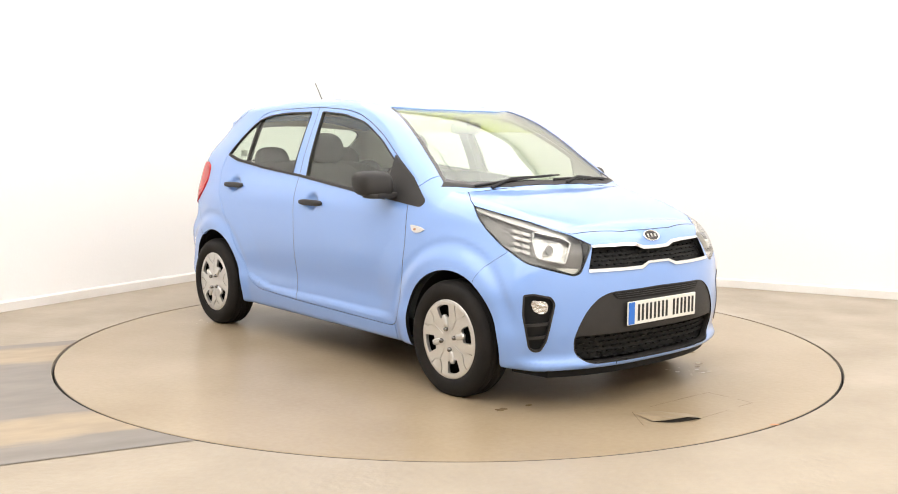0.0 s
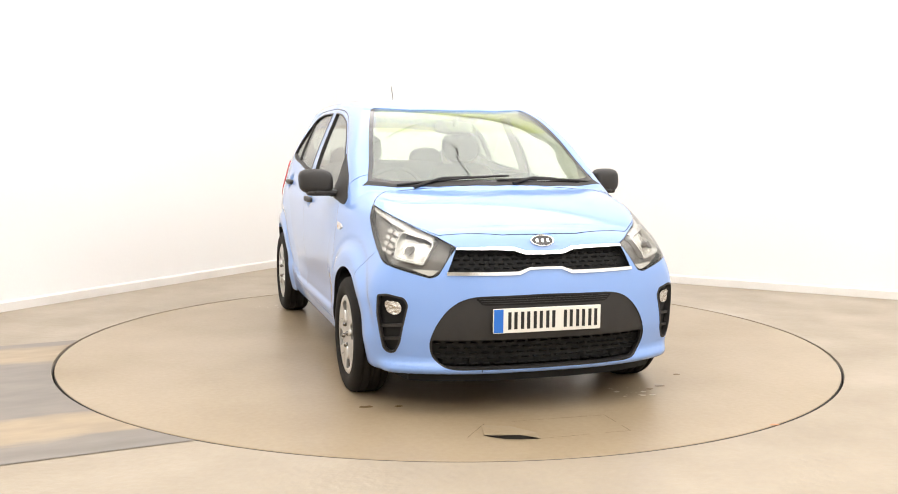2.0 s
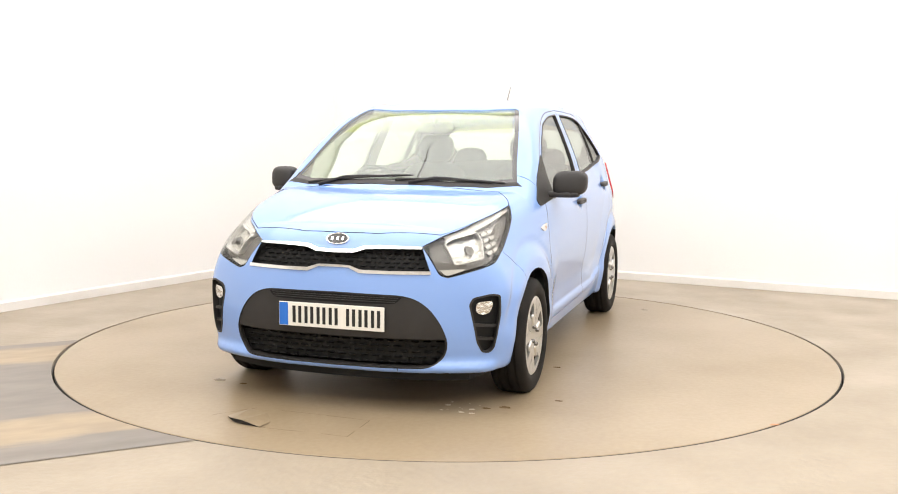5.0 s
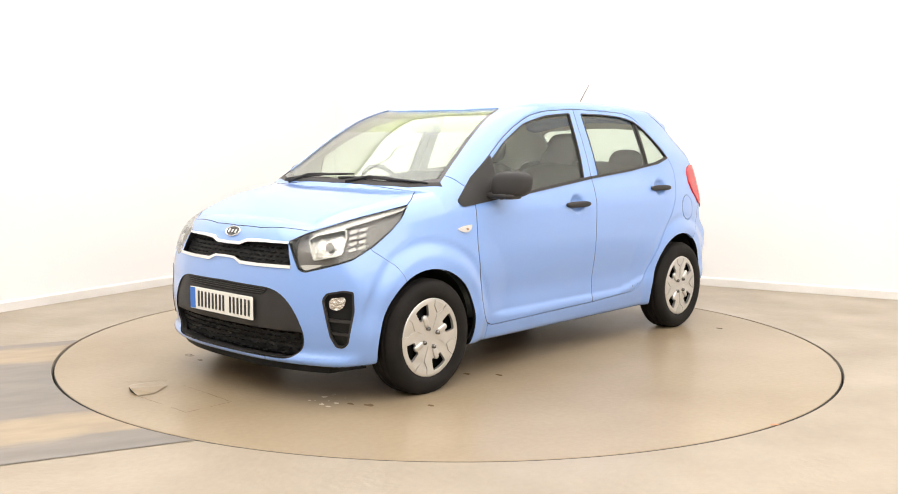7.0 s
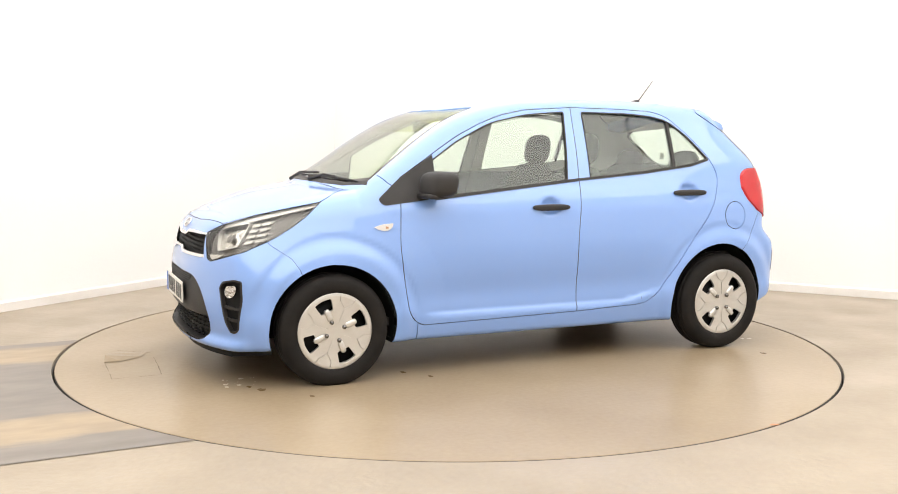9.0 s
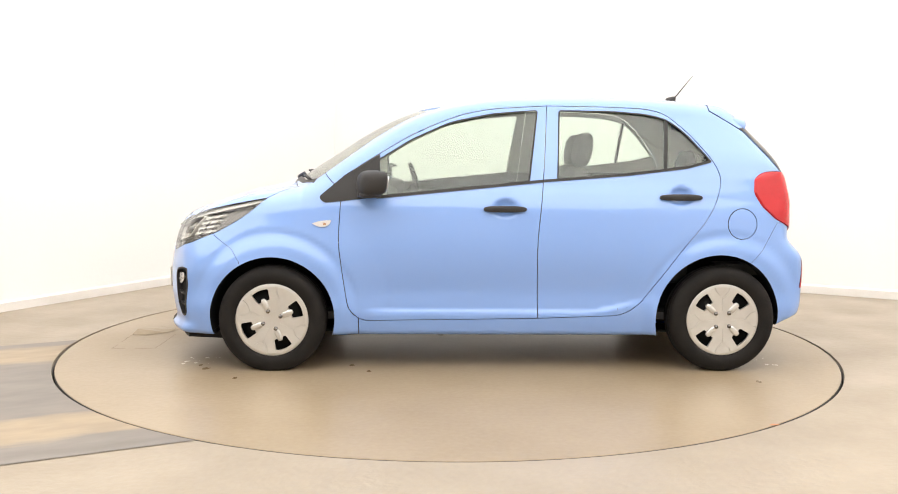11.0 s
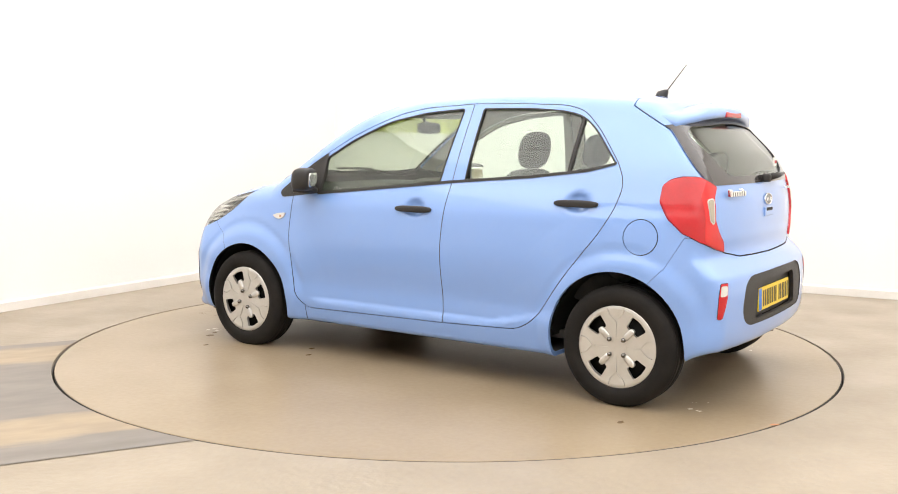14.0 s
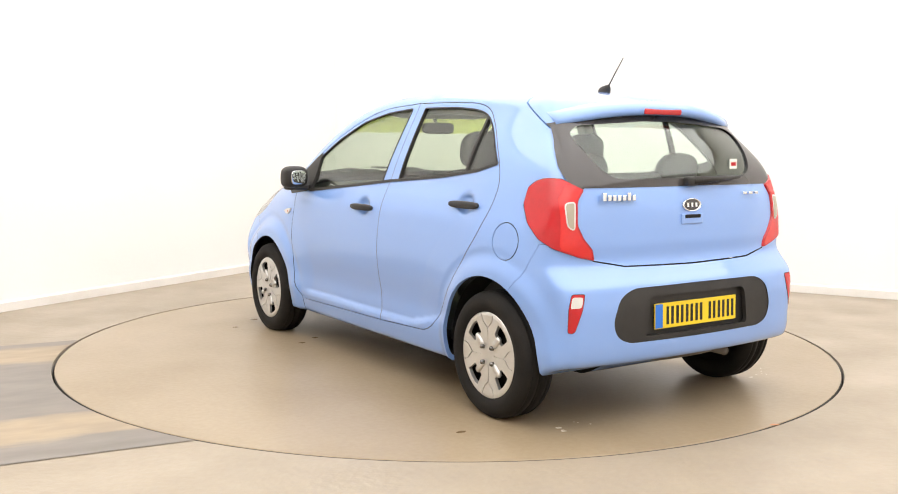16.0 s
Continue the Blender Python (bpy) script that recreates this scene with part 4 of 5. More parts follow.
spoiler = part("spoiler", spoiler_bm, PAINT, tailgate, "sky blue roof spoiler", smooth=True)
part("brake_light", box(-1.446, -0.12, 1.349, -1.41, 0.12, 1.377, 0.008), RED, spoiler, "red high brake light")
part("aerial", rod([(-1.06, 0.012, 1.455), (-1.065, 0.012, 1.47), (-1.088, 0.014, 1.486), (-1.096, 0.015, 1.494)], [0.034, 0.03, 0.016, 0.006], 12), TRIM, car, "black roof aerial", smooth=True)
part("aerial_rod", rod([(-1.09, 0.015, 1.488), (-1.195, 0.02, 1.62)], [0.0035, 0.0022], 8), TRIM, car, smooth=True)


def skin(x, y):
    """Height of the upper body at x and y."""
    z = np.linspace(0.6, 1.55, 900)
    g = solid(np.full_like(z, x), np.full_like(z, y), z)
    return float(z[np.nonzero(g < 0)[0][-1]])


for start, end in ((-0.5, 0.1), (0.02, 0.58)):
    pts = []
    for k in range(9):
        t = k / 8
        y = start + (end - start) * t
        x = 1.125 - 0.2 * y * y - 0.035 * t
        pts.append((x, y, skin(x, y) + 0.007))
    blade = part("wiper", rod(pts, [0.007] + [0.0065] * 7 + [0.004], 8), TRIM, car, "black windscreen wiper", smooth=True)
    y = start + 0.08
    x = 1.15 - 0.2 * y * y
    part("wiper_arm", rod([(x, y, skin(x, y) + 0.008), (pts[3][0], pts[3][1], pts[3][2] + 0.009), (pts[5][0], pts[5][1], pts[5][2] + 0.006)],
                           [0.01, 0.007, 0.004], 8), TRIM, blade, smooth=True)
cowl_me = cut(layer(0.002, -0.02, "screen"), prism(both_sides_plan([(1.158, 0.0), (1.133, 0.3), (1.082, 0.5), (1.0, 0.66), (0.985, 0.63), (1.06, 0.5), (1.105, 0.3), (1.13, 0.0)]), "plan", 0.9, 1.2), "INTERSECT")
part("cowl", finish(cowl_me, TRIM), None, car, "black plastic cowl under the windscreen")
part("rear_wiper", joined(blob((-1.622, -0.0, 1.055), (0.022, 0.035, 0.022), 0.6, 0.6), rod([(-1.635, -0.0, 1.058), (-1.635, -0.16, 1.064), (-1.61, -0.34, 1.07)], [0.018, 0.014, 0.007], 8)),
     TRIM, tailgate, "black rear wiper", smooth=True)
part("sticker", box(-1.562, -0.372, 1.105, -1.556, -0.325, 1.15), WHITE, tailgate, "small white and red window sticker")
part("sticker_mark", box(-1.564, -0.365, 1.118, -1.561, -0.332, 1.135), RED, tailgate)

# ---- mirrors, handles, repeaters ----
for side, s in ((0, 1), (1, -1)):
    door = leaves[0][side]
    bm = blob((0.68, 0.848 * s, 1.004), (0.07, 0.086, 0.066), 0.62, 0.62, 28, (-0.12, 0.04 * s))
    sweep = Matrix(((1, -0.34 * s, 0, 0.34 * 0.846), (0, 1, 0, 0), (0, 0, 1, 0), (0, 0, 0, 1)))
    bm.transform(sweep)
    part("door_mirror", bm, TRIM, door, "black plastic door mirror housing", smooth=True)
    glass = blob((0.6165, 0.849 * s, 1.004), (0.008, 0.056, 0.041), 0.5, 0.5, 20, (-0.12, 0.04 * s))
    glass.transform(sweep)
    part("mirror_glass", glass, MIRROR, door, "mirror glass", smooth=True)
    part("mirror_foot", joined(blob((0.715, 0.79 * s, 0.945), (0.045, 0.08, 0.016), 0.5, 0.6), blob((0.69, 0.83 * s, 0.944), (0.056, 0.07, 0.016), 0.5, 0.6)), TRIM, door, smooth=True)
    for leaf, hx, hz in ((leaves[0][side], -0.018, 0.868), (leaves[1][side], -0.953, 0.934)):
        y = float(side_at(np.array(hx), np.array(hz))) + 0.032
        bm = joined(blob((hx, y * s, hz), (0.115, 0.014, 0.0175), 0.7, 0.4, 24), blob((hx + 0.085, (y - 0.015) * s, hz), (0.022, 0.022, 0.013), 0.6, 0.6),
                    blob((hx - 0.085, (y - 0.015) * s, hz), (0.022, 0.022, 0.013), 0.6, 0.6))
        part("door_handle", bm, TRIM, leaf, "black plastic door handle", smooth=True)
REPEATER = rounded([(1.0, 0.787), (0.96, 0.801), (0.897, 0.806), (0.905, 0.784), (0.93, 0.768), (0.965, 0.77)], [0.006, 0.02, 0.006, 0.01, 0.015, 0.02])
pair("side_repeater", "side", (0.007, -0.004), REPEATER, "side", 0.4, 1.0, FROST, (car, car), "clear side indicator lens")
pair("repeater_bulb", "side", (0.0085, 0.002), [(0.94, 0.792), (0.925, 0.79), (0.925, 0.78), (0.94, 0.78)], "side", 0.4, 1.0, ORANGE, (car, car))

# ---- wheels ----
TYRE = [(0.19, -0.072), (0.2, -0.082), (0.225, -0.089), (0.25, -0.088), (0.267, -0.08), (0.278, -0.068), (0.2835, -0.055), (0.2845, -0.05), (0.276, -0.047),
        (0.276, -0.041), (0.285, -0.038), (0.285, -0.012), (0.277, -0.009), (0.277, -0.004), (0.285, -0.001)]
TYRE = TYRE + [(r, -h) for r, h in reversed(TYRE)]
CAP = [(0.0, 0.074), (0.05, 0.0745), (0.1, 0.0755), (0.15, 0.077), (0.178, 0.079), (0.19, 0.0775), (0.198, 0.072), (0.2, 0.064), (0.19, 0.06), (0.15, 0.062), (0.0, 0.055)]
tyre_v, tyre_f = lathe(TYRE, 72)
tyre_me = mesh_of("tyre", tyre_v, tyre_f, RUBBER, True)
cap_v, cap_f = lathe(CAP, 96)
bm = bmesh.new()
bm.from_mesh(mesh_of("w", cap_v, cap_f, None))
bmesh.ops.remove_doubles(bm, verts=bm.verts, dist=1e-5)
bmesh.ops.recalc_face_normals(bm, faces=bm.faces)
cap_me = bpy.data.meshes.new("hubcap")
bm.to_mesh(cap_me)
bm.free()
for k in range(4):
    a = math.pi / 4 + k * math.pi / 2
    c, s = math.cos(a), math.sin(a)
    hole = rounded([(0.104, -0.033), (0.16, -0.046), (0.17, 0.0), (0.16, 0.046), (0.104, 0.033)], [0.006, 0.008, 0.03, 0.008, 0.006], 3)
    cap_me = cut(cap_me, prism([(r * c - t * s, r * s + t * c) for r, t in hole], "side", 0.0, 0.2), "DIFFERENCE")
    a = k * math.pi / 2
    c, s = math.cos(a), math.sin(a)
    groove = [(0.045, -0.0028), (0.118, -0.0028), (0.15, -0.036), (0.178, -0.044), (0.18, -0.04), (0.153, -0.031), (0.125, 0.0), (0.153, 0.031), (0.18, 0.04),
              (0.178, 0.044), (0.15, 0.036), (0.118, 0.0028), (0.045, 0.0028)]
    cap_me = cut(cap_me, prism([(r * c - t * s, r * s + t * c) for r, t in groove], "side", 0.0715, 0.2), "DIFFERENCE")
cap_me.materials.clear()
cap_me.materials.append(SILVER)
v, f = lathe([(0.0, 0.03), (0.195, 0.03), (0.195, -0.06), (0.0, -0.07)], 40)
back_me = mesh_of("rim", v, f, DARK, True)


def build_wheel(x, s, turn):
    wheel = new("wheel")
    wheel.parent = car
    wheel.matrix_basis = Matrix.Translation((x, s * 0.711, 0.275 if x > 0 else 0.281)) @ pose(0, 0, 0, 0, turn, 0 if s > 0 else 180)
    tagged(wheel, "black tyre with a silver four-window hubcap")
    part("tyre", tyre_me, None, wheel)
    part("hubcap", cap_me, None, wheel, "silver plastic hubcap")
    part("rim", back_me, None, wheel)
    for k in range(4):
        a = math.pi / 4 + k * math.pi / 2
        c, si = math.cos(a), math.sin(a)
        bolt = blob((0.05 * c, 0.079, 0.05 * si), (0.0105, 0.014, 0.0105), 0.7, 0.8, 12)
        part("bolt", bolt, BOLT, wheel, smooth=True)
        tongue = blob((0, 0, 0), (0.033, 0.011, 0.0155), 0.6, 0.5, 14)
        part("tongue", tongue, SILVER, wheel, smooth=True, m=Matrix.Translation((0.088 * c, 0.073, 0.088 * si)) @ pose(0, 0, 0, 0, -math.degrees(a), 0))


for x, s, turn in ((1.212, 1, -22), (1.212, -1, -29), (-1.19, 1, 2), (-1.19, -1, 10)):
    build_wheel(x, s, turn)
for x, (rx, rz) in ((1.212, (0.334, 0.33)), (-1.166, (0.339, 0.352))):
    for s in (1, -1):
        v, f = lathe([(1.0, 0.735), (1.0, 0.48), (0.0, 0.46)], 48)
        me = mesh_of("arch", [(a * rx, h * s, b * rz) for a, h, b in v], f, DARK, True)
        keep = bmesh.new()
        keep.from_mesh(me)
        bmesh.ops.delete(keep, geom=[q for q in keep.verts if q.co.z < (-0.1 if x > 0 else 0.0)], context="VERTS")
        part("arch_liner", keep, DARK, car, "black wheel arch liner", smooth=True, m=Matrix.Translation((x, 0, AXLE_Z)))
part("underbody", joined(box(-1.05, -0.58, 0.172, 1.3, 0.58, 0.19, 0.01), box(-0.8, -0.5, 0.155, 0.75, -0.42, 0.172), box(-0.8, 0.42, 0.155, 0.75, 0.5, 0.172)), DARK, car, "dark underbody")
part("exhaust", rod([(-1.3, -0.3, 0.25), (-1.6, -0.3, 0.25)], 0.02, 12), STEEL, car, "steel exhaust tailpipe", smooth=True)
part("silencer", blob((-1.42, -0.12, 0.285), (0.13, 0.3, 0.065), 0.6, 0.6), STEEL, car, "steel exhaust silencer", smooth=True)

# ---- cabin ----
part("cabin_floor", box(-1.35, -0.66, 0.26, 0.95, 0.66, 0.3), CLOTH, car)
part("boot_floor", box(-1.56, -0.6, 0.5, -1.2, 0.6, 0.56), CLOTH, car)
dash = part("dashboard", joined(blob((0.86, 0, 0.84), (0.3, 0.66, 0.125), 0.5, 0.35, 28), blob((0.63, -0.36, 0.93), (0.1, 0.2, 0.055), 0.7, 0.6)), DARK, car, "charcoal dashboard", smooth=True)
ring = [(0.0, -0.36 + 0.175 * math.cos(a), 0.905 + 0.165 * math.sin(a)) for a in (2 * math.pi * k / 28 for k in range(29))]
ring = [(0.44 + 0.35 * (z - 0.905), y, z) for _, y, z in ring]
steer = part("steering_wheel", rod(ring, 0.014, 8), DARK, car, "black steering wheel", smooth=True)
part("steering_hub", joined(blob((0.47, -0.36, 0.9), (0.035, 0.06, 0.05), 0.6, 0.6), box(0.45, -0.52, 0.895, 0.465, -0.2, 0.915, 0.004), rod([(0.48, -0.36, 0.9), (0.72, -0.36, 0.8)], 0.03)), DARK, steer, smooth=True)


def seat(x, y, wide, name, rests):
    base = part(name, blob((x + 0.12, y, 0.52), (0.27, wide, 0.1), 0.5, 0.45, 24), CLOTH, car, "charcoal cloth car seat", smooth=True)
    part("backrest", blob((x - 0.19, y, 0.79), (0.075, wide, 0.29), 0.55, 0.45, 28, (-0.3, 0)), CLOTH, base, smooth=True)
    for dy, z in rests:
        part("headrest", blob((x - 0.3, y + dy, z), (0.05, 0.125, 0.098), 0.75, 0.6, 24, (-0.15, 0)), CLOTH, base, smooth=True)
        for q in (-0.05, 0.05):
            part("headrest_post", rod([(x - 0.28, y + dy + q, z - 0.14), (x - 0.3, y + dy + q, z - 0.05)], 0.006), CHROME, base)


seat(-0.19, 0.33, 0.24, "front_seat", ((0.0, 1.178),))
seat(-0.24, -0.33, 0.24, "front_seat", ((0.0, 1.17),))
seat(-0.95, 0.0, 0.62, "rear_seat", ((0.3, 1.075), (-0.3, 1.075)))
part("interior_mirror", joined(blob((0.43, 0.0, 1.3), (0.018, 0.115, 0.035), 0.5, 0.5), rod([(0.44, 0, 1.31), (0.47, 0, 1.36)], 0.01)), DARK, car, "interior rear-view mirror", smooth=True)


# ---- turntable and marks on the floor ----
turntable = new("turntable")
v, f = lathe([(0.0, -0.06), (TABLE_R - 0.003, -0.06), (TABLE_R, -0.05), (TABLE_R, -0.003), (TABLE_R - 0.003, 0.0), (0.0, 0.0)], 200, "z")
bm = bmesh.new()
bm.from_mesh(mesh_of("t", v, f, None))
bmesh.ops.remove_doubles(bm, verts=bm.verts, dist=1e-5)
part("platform", bm, DISC, turntable, "tan coated turntable disc with scuffs")
# added black ring over the disc's side: paints the gap's shade
v, f = lathe([(TABLE_R - 0.004, -0.055), (TABLE_R + 0.003, -0.055), (TABLE_R + 0.003, -0.003), (TABLE_R - 0.001, -0.003)], 200, "z", True)
part("edge_shade", mesh_of("edge_shade", v, f, GAP_SHADE, True), None, turntable, "black ring painting the shade in the gap round the disc")
tagged(turntable, "round tan coated vehicle turntable flush with the floor", "turntable")
CAR_OFF = Vector((-0.258, -0.028, 0))
SCRATCH = material("dark_joint", (0.15, 0.11, 0.07), 0.6)
CHIP = material("pale_paint_chip", (0.75, 0.71, 0.64), 0.4, spot=(0.55, 0.5, 0.42), scale=60)
DAMP = material("dark_damp_stain", (0.16, 0.11, 0.06), 0.25, spot=(0.3, 0.22, 0.14), scale=25, amount=0.8)


def strip(points, wide, mat, name, label=""):
    """A thin flat line through points on the disc, uneven in width."""
    bm = bmesh.new()
    rows = []
    pts = [Vector((x, y, 0)) + CAR_OFF for x, y in points]
    dense = []
    for a, b in zip(pts, pts[1:]):
        m = max(2, int((b - a).length / 0.03))
        dense += [a.lerp(b, k / m) for k in range(m)]
    dense.append(pts[-1])
    for i, p in enumerate(dense):
        way = (dense[min(i + 1, len(dense) - 1)] - dense[max(i - 1, 0)]).normalized()
        side = Vector((-way.y, way.x, 0))
        w = wide * (0.35 + 0.9 * abs(noise.noise(p * 9.0)))
        j = side * 0.004 * noise.noise(p * 23.0)
        rows.append((bm.verts.new(p + j + side * w + Vector((0, 0, 0.002))), bm.verts.new(p + j - side * w + Vector((0, 0, 0.002)))))
    for a, b in zip(rows, rows[1:]):
        bm.faces.new((a[0], a[1], b[1], b[0]))
    return part(name, bm, mat, turntable, label)


strip([(2.137, -0.46), (1.97, -0.33)], 0.003, SCRATCH, "joint")
strip([(1.97, -0.2), (1.974, 0.03), (1.984, 0.235)], 0.0028, SCRATCH, "joint")
strip([(1.984, 0.235), (2.1, 0.238)], 0.004, SCRATCH, "joint")
strip([(2.15, 0.239), (2.232, 0.24), (2.23, 0.12)], 0.0032, SCRATCH, "joint")
strip([(2.23, 0.05), (2.232, -0.17)], 0.0028, SCRATCH, "joint")
flap = bmesh.new()
front = [(2.13, -0.385, 0.004), (2.17, -0.35, 0.012), (2.2, -0.315, 0.019), (2.222, -0.26, 0.022), (2.234, -0.17, 0.0035)]
hinge = [(2.15, -0.16, 0.0032), (2.03, -0.24, 0.0032), (1.99, -0.35, 0.0032)]
up = [flap.verts.new(Vector(q) + CAR_OFF) for q in front]
back = [flap.verts.new(Vector(q) + CAR_OFF) for q in hinge]
for tri in ((up[0], up[1], back[2]), (up[1], up[2], back[2]), (up[2], back[1], back[2]), (up[2], up[3], back[1]), (up[3], back[0], back[1]), (up[3], up[4], back[0])):
    flap.faces.new(tri)
lifted = part("lifted_coating", flap, DISC, turntable, "lifted flap of tan floor coating")
# black sheet behind the raised edge, standing in for the flap's shade
gap = bmesh.new()
over = [gap.verts.new(Vector((x - 0.003, y, z - 0.003)) + CAR_OFF) for x, y, z in front]
under = [gap.verts.new(Vector((x - 0.006, y, 0.0005)) + CAR_OFF) for x, y, z in front]
for k in range(4):
    gap.faces.new((over[k], over[k + 1], under[k + 1], under[k]))
part("flap_shade", gap, GAP_SHADE, turntable, "dark sheet painting the shade under the lifted coating")


def speck(x, y, size, mat, name, seed, long=1.0):
    bm = bmesh.new()
    n = 14
    vs = []
    for k in range(n):
        a = 2 * math.pi * k / n
        r = size * (0.55 + 0.6 * abs(noise.noise(Vector((math.cos(a) * 1.3 + seed, math.sin(a) * 1.3, seed * 1.7)))))
        vs.append(bm.verts.new(Vector((x + r * math.cos(a) * long, y + r * math.sin(a), 0.002)) + CAR_OFF))
    bm.faces.new(vs)
    part(name, bm, mat, turntable)


chance = random.Random(4)
for k in range(16):
    speck(1.52 + chance.random() * 0.22, 0.56 + (chance.random() - 0.5) * 0.2, 0.006 + 0.022 * chance.random() ** 2, CHIP, "paint_chip", k * 3.1, 0.7)
for k in range(9):
    speck(-1.35 + chance.random() * 0.2, -0.75 - chance.random() * 0.3, 0.006 + 0.018 * chance.random() ** 2, CHIP, "paint_chip", 60 + k * 3.1, 0.7)
for k in range(7):
    speck(-1.58 + chance.random() * 0.12, 0.45 + chance.random() * 0.2, 0.006 + 0.02 * chance.random() ** 2, CHIP, "paint_chip", 90 + k * 3.1, 0.7)
for x, y, r in ((1.567, -0.764, 0.05), (1.577, 0.743, 0.045), (1.62, 0.66, 0.03), (1.38, 0.95, 0.03), (0.8, 0.66, 0.035), (0.7, 0.8, 0.03), (0.3, -0.2, 0.05), (-1.32, 1.02, 0.035),
                (1.593, -0.619, 0.03)):
    speck(x, y, r, DAMP, "damp_stain", x * 7 + y, 0.6)


def repair_strip():
    """The worn strip of floor that leads up to the turntable."""
    along, across = Vector((0.893, 0.45, 0)), Vector((-0.45, 0.893, 0))
    lo, hi = -1.325, 0.985
    near, far = [], []
    n = 60
    for k in range(n + 1):
        s = lo + (hi - lo) * k / n
        near.append((-math.sqrt((TABLE_R + 0.0185) ** 2 - s * s), s))
        far.append((-4.25, s))
    bm = bmesh.new()
    a = [bm.verts.new((u, s, 0.0)) for u, s in near]
    b = [bm.verts.new((u, s, 0.0)) for u, s in far]
    for k in range(n):
        bm.faces.new((a[k], a[k + 1], b[k + 1], b[k]))
    m = bpy.data.materials.new("worn_strip")
    m.use_nodes = True
    nt = m.node_tree
    out = nt.nodes["Principled BSDF"]
    where = nt.nodes.new("ShaderNodeTexCoord")
    rough_edge = nt.nodes.new("ShaderNodeTexNoise")
    rough_edge.inputs["Scale"].default_value, rough_edge.inputs["Detail"].default_value = 3.2, 7
    stretch = nt.nodes.new("ShaderNodeMapping")
    stretch.inputs["Scale"].default_value = (0.45, 1.3, 1)
    nt.links.new(where.outputs["Object"], stretch.inputs["Vector"])
    nt.links.new(stretch.outputs["Vector"], rough_edge.inputs["Vector"])
    split = nt.nodes.new("ShaderNodeSeparateXYZ")
    nt.links.new(where.outputs["Object"], split.inputs[0])
    add = nt.nodes.new("ShaderNodeMath")
    add.operation = "MULTIPLY_ADD"
    add.inputs[1].default_value = 0.42
    nt.links.new(rough_edge.outputs["Fac"], add.inputs[0])
    nt.links.new(split.outputs["Y"], add.inputs[2])
    unit = nt.nodes.new("ShaderNodeMapRange")
    unit.inputs["From Min"].default_value, unit.inputs["From Max"].default_value = lo + 0.21, hi + 0.21
    nt.links.new(add.outputs[0], unit.inputs["Value"])
    ramp = nt.nodes.new("ShaderNodeValToRGB")
    grey, ochre = (0.195, 0.168, 0.145, 1), (0.335, 0.255, 0.165, 1)
    stops = ((0.0, grey), (0.09, grey), (0.115, ochre), (0.245, ochre), (0.275, grey), (0.75, grey), (0.78, ochre), (0.93, ochre), (0.955, grey))
    while len(ramp.color_ramp.elements) < len(stops):
        ramp.color_ramp.elements.new(0.5)
    for e, (p, c) in zip(ramp.color_ramp.elements, stops):
        e.position, e.color = p, c
    nt.links.new(unit.outputs["Result"], ramp.inputs["Fac"])
    stain = nt.nodes.new("ShaderNodeTexNoise")
    stain.inputs["Scale"].default_value, stain.inputs["Detail"].default_value = 7, 8
    nt.links.new(stretch.outputs["Vector"], stain.inputs["Vector"])
    mix = nt.nodes.new("ShaderNodeMix")
    mix.data_type, mix.blend_type = "RGBA", "MULTIPLY"
    grade = nt.nodes.new("ShaderNodeMapRange")
    grade.inputs["From Min"].default_value, grade.inputs["From Max"].default_value = 0.35, 0.75
    grade.inputs["To Min"].default_value, grade.inputs["To Max"].default_value = 1.12, 0.75
    nt.links.new(stain.outputs["Fac"], grade.inputs["Value"])
    mix.inputs["Factor"].default_value = 1.0
    nt.links.new(ramp.outputs["Color"], mix.inputs["A"])
    nt.links.new(grade.outputs["Result"], mix.inputs["B"])
    nt.links.new(mix.outputs["Result"], out.inputs["Base Color"])
    out.inputs["Roughness"].default_value = 0.4
    ob = part("floor_strip", bm, m)
    ob.matrix_basis = Matrix.Translation((0, 0, 0.003)) @ Matrix.Rotation(math.atan2(along.y, along.x), 4, "Z")
    return tagged(ob, "worn grey and ochre repaired strip of floor", "floor strip", kind="structure")


repair_strip()


flake = bmesh.new()
flake.faces.new([flake.verts.new((1.43 + 0.022 * math.cos(a) * (0.7 + 0.5 * abs(math.sin(2.3 * a))), -1.722 + 0.012 * math.sin(a), 0.0025)) for a in (2 * math.pi * k / 12 for k in range(12))])
tagged(part("paint_flake", flake, material("terracotta_flake", (0.5, 0.22, 0.1), 0.6)), "small terracotta paint flake on the studio floor", "paint flake")


# ---- what moves: the turntable turns, and carries the car ----
RATE, T0 = 11.678, 3.4547
DRIFT = curve([(0.0, -0.21), (0.5, -0.35), (1.0, -0.11), (1.5, -0.26), (2.0, -0.05), (2.5, -0.2), (3.0, 0.02), (3.5, -0.13), (4.0, 0.14), (4.5, 0.01),
               (5.5, 0.45), (7.0, 1.12), (7.5, 1.0), (8.0, 1.22), (8.5, 1.12), (9.0, 1.28), (10.3, 0.8), (11.5, 0.2), (12.0, 0.36), (12.5, 0.28),
               (13.0, 0.4), (13.5, 0.45), (14.0, 0.7), (14.5, 0.56), (15.0, 0.82), (15.5, 0.5), (16.0, -0.38)])


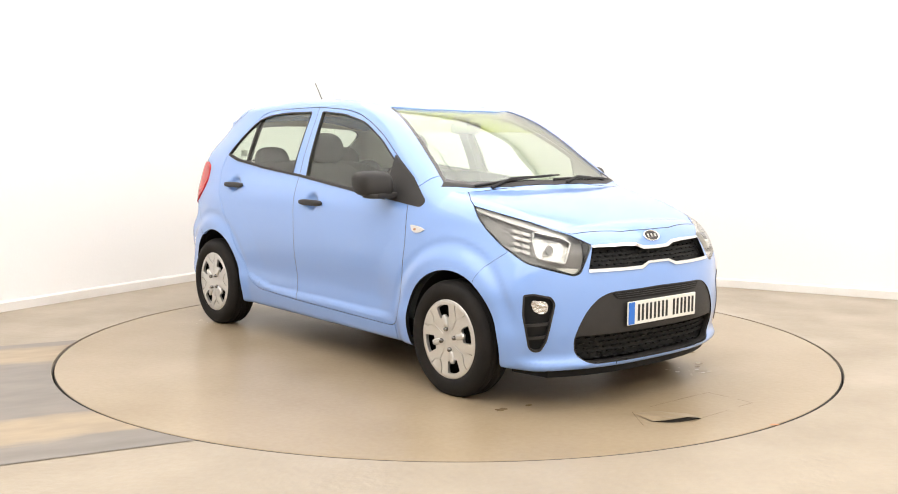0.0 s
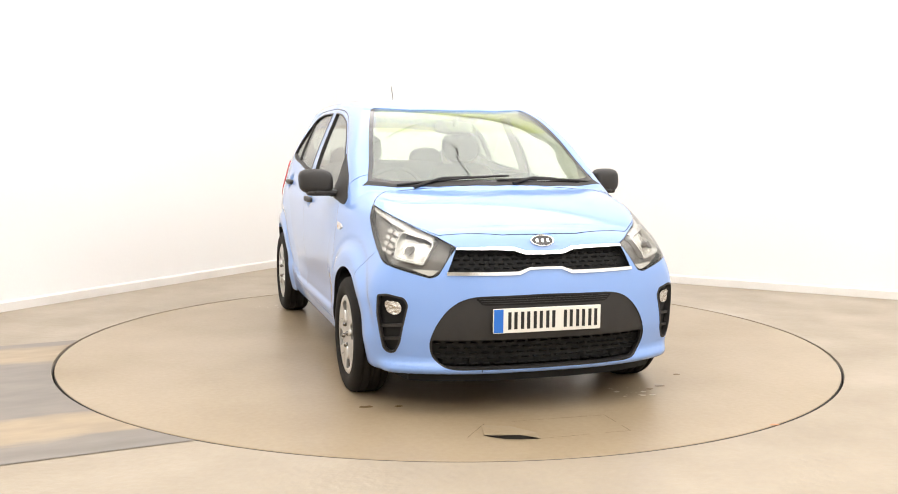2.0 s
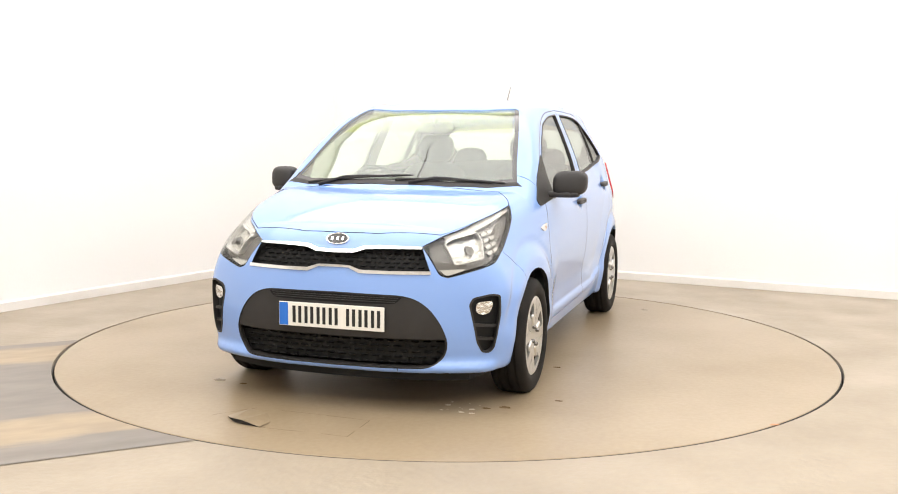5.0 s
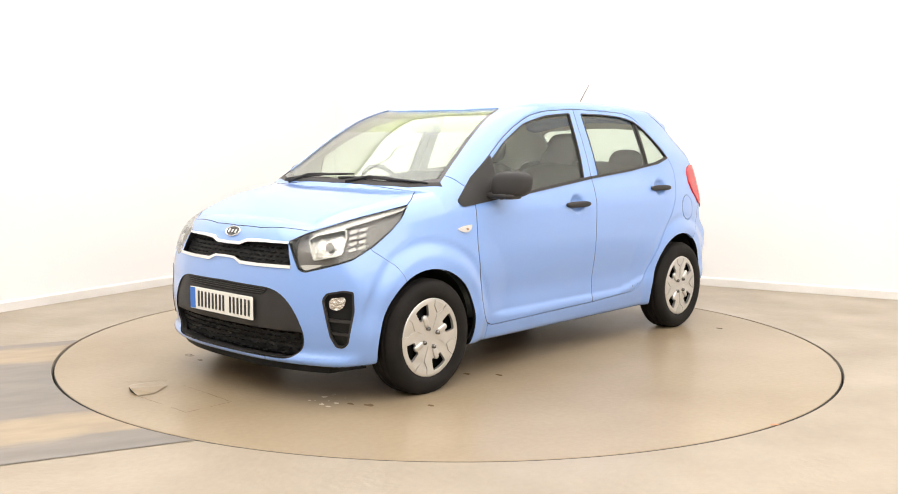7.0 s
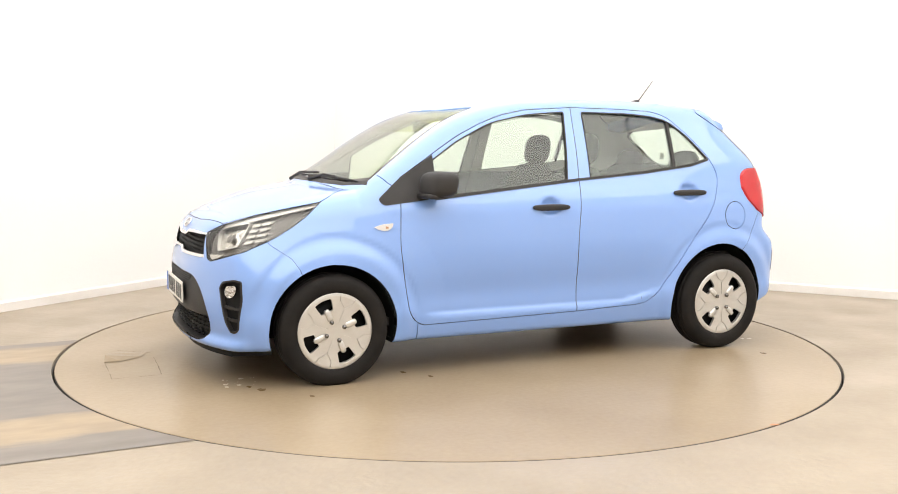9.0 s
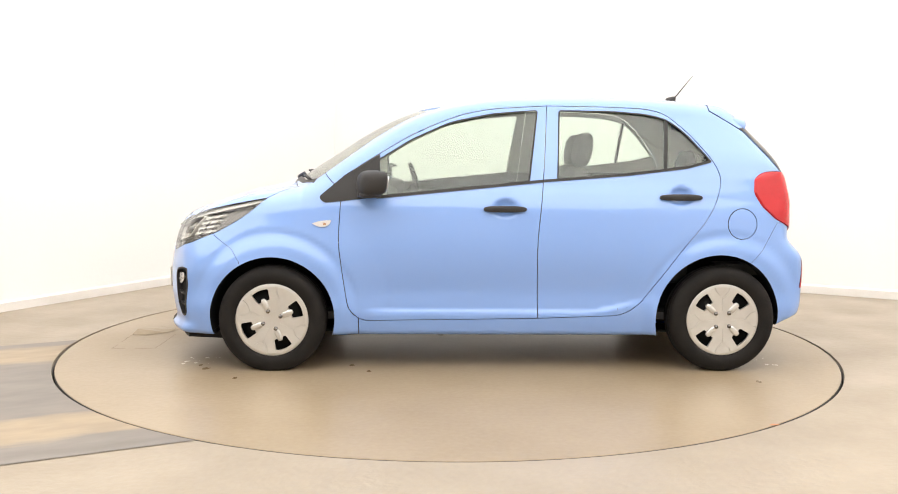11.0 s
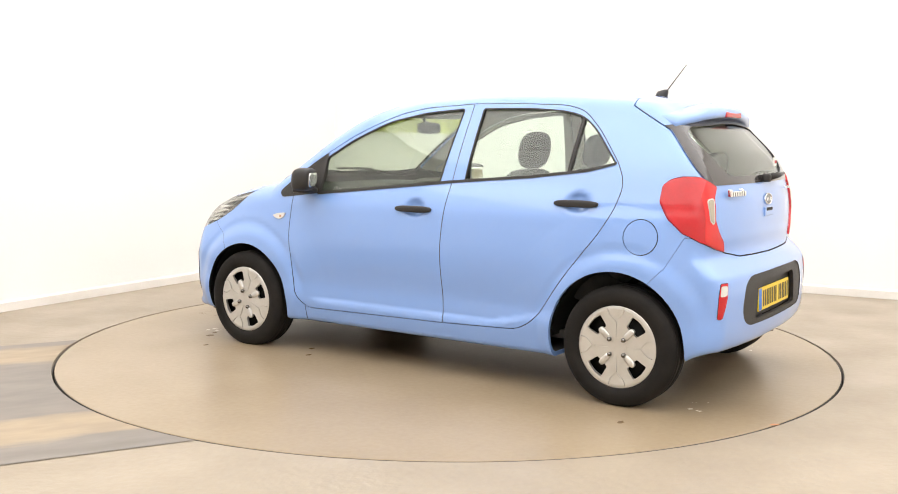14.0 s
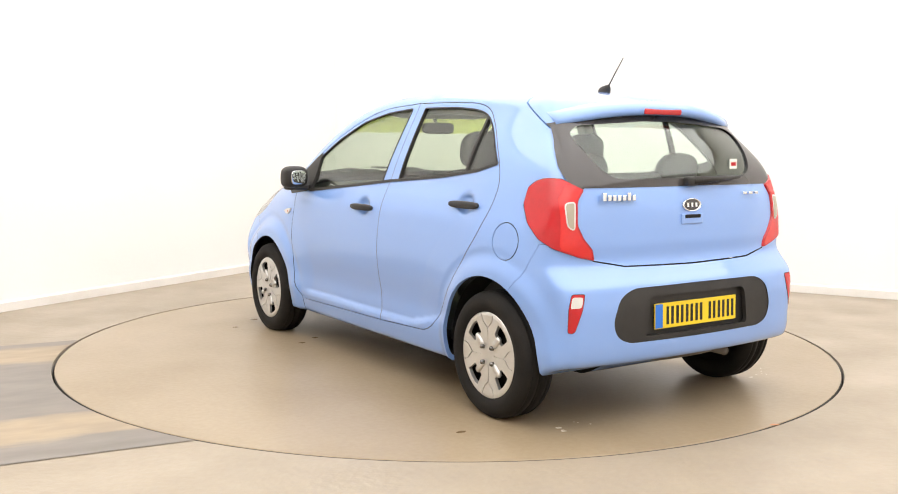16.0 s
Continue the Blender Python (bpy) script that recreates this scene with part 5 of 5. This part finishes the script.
def motions():
    car_rows, table_rows = [], []
    for i in range(33):
        t = i * 0.5
        a = -90 - RATE * (t - T0) - float(DRIFT(t))
        at = Matrix.Rotation(radians(a), 3, "Z") @ CAR_OFF
        car_rows.append((t, pose(at.x, at.y, 0.0, 0, 0, a)))
        table_rows.append((t, pose(0, 0, 0, 0, 0, a)))
    walk(car, car_rows)
    walk(turntable, table_rows)


motions()
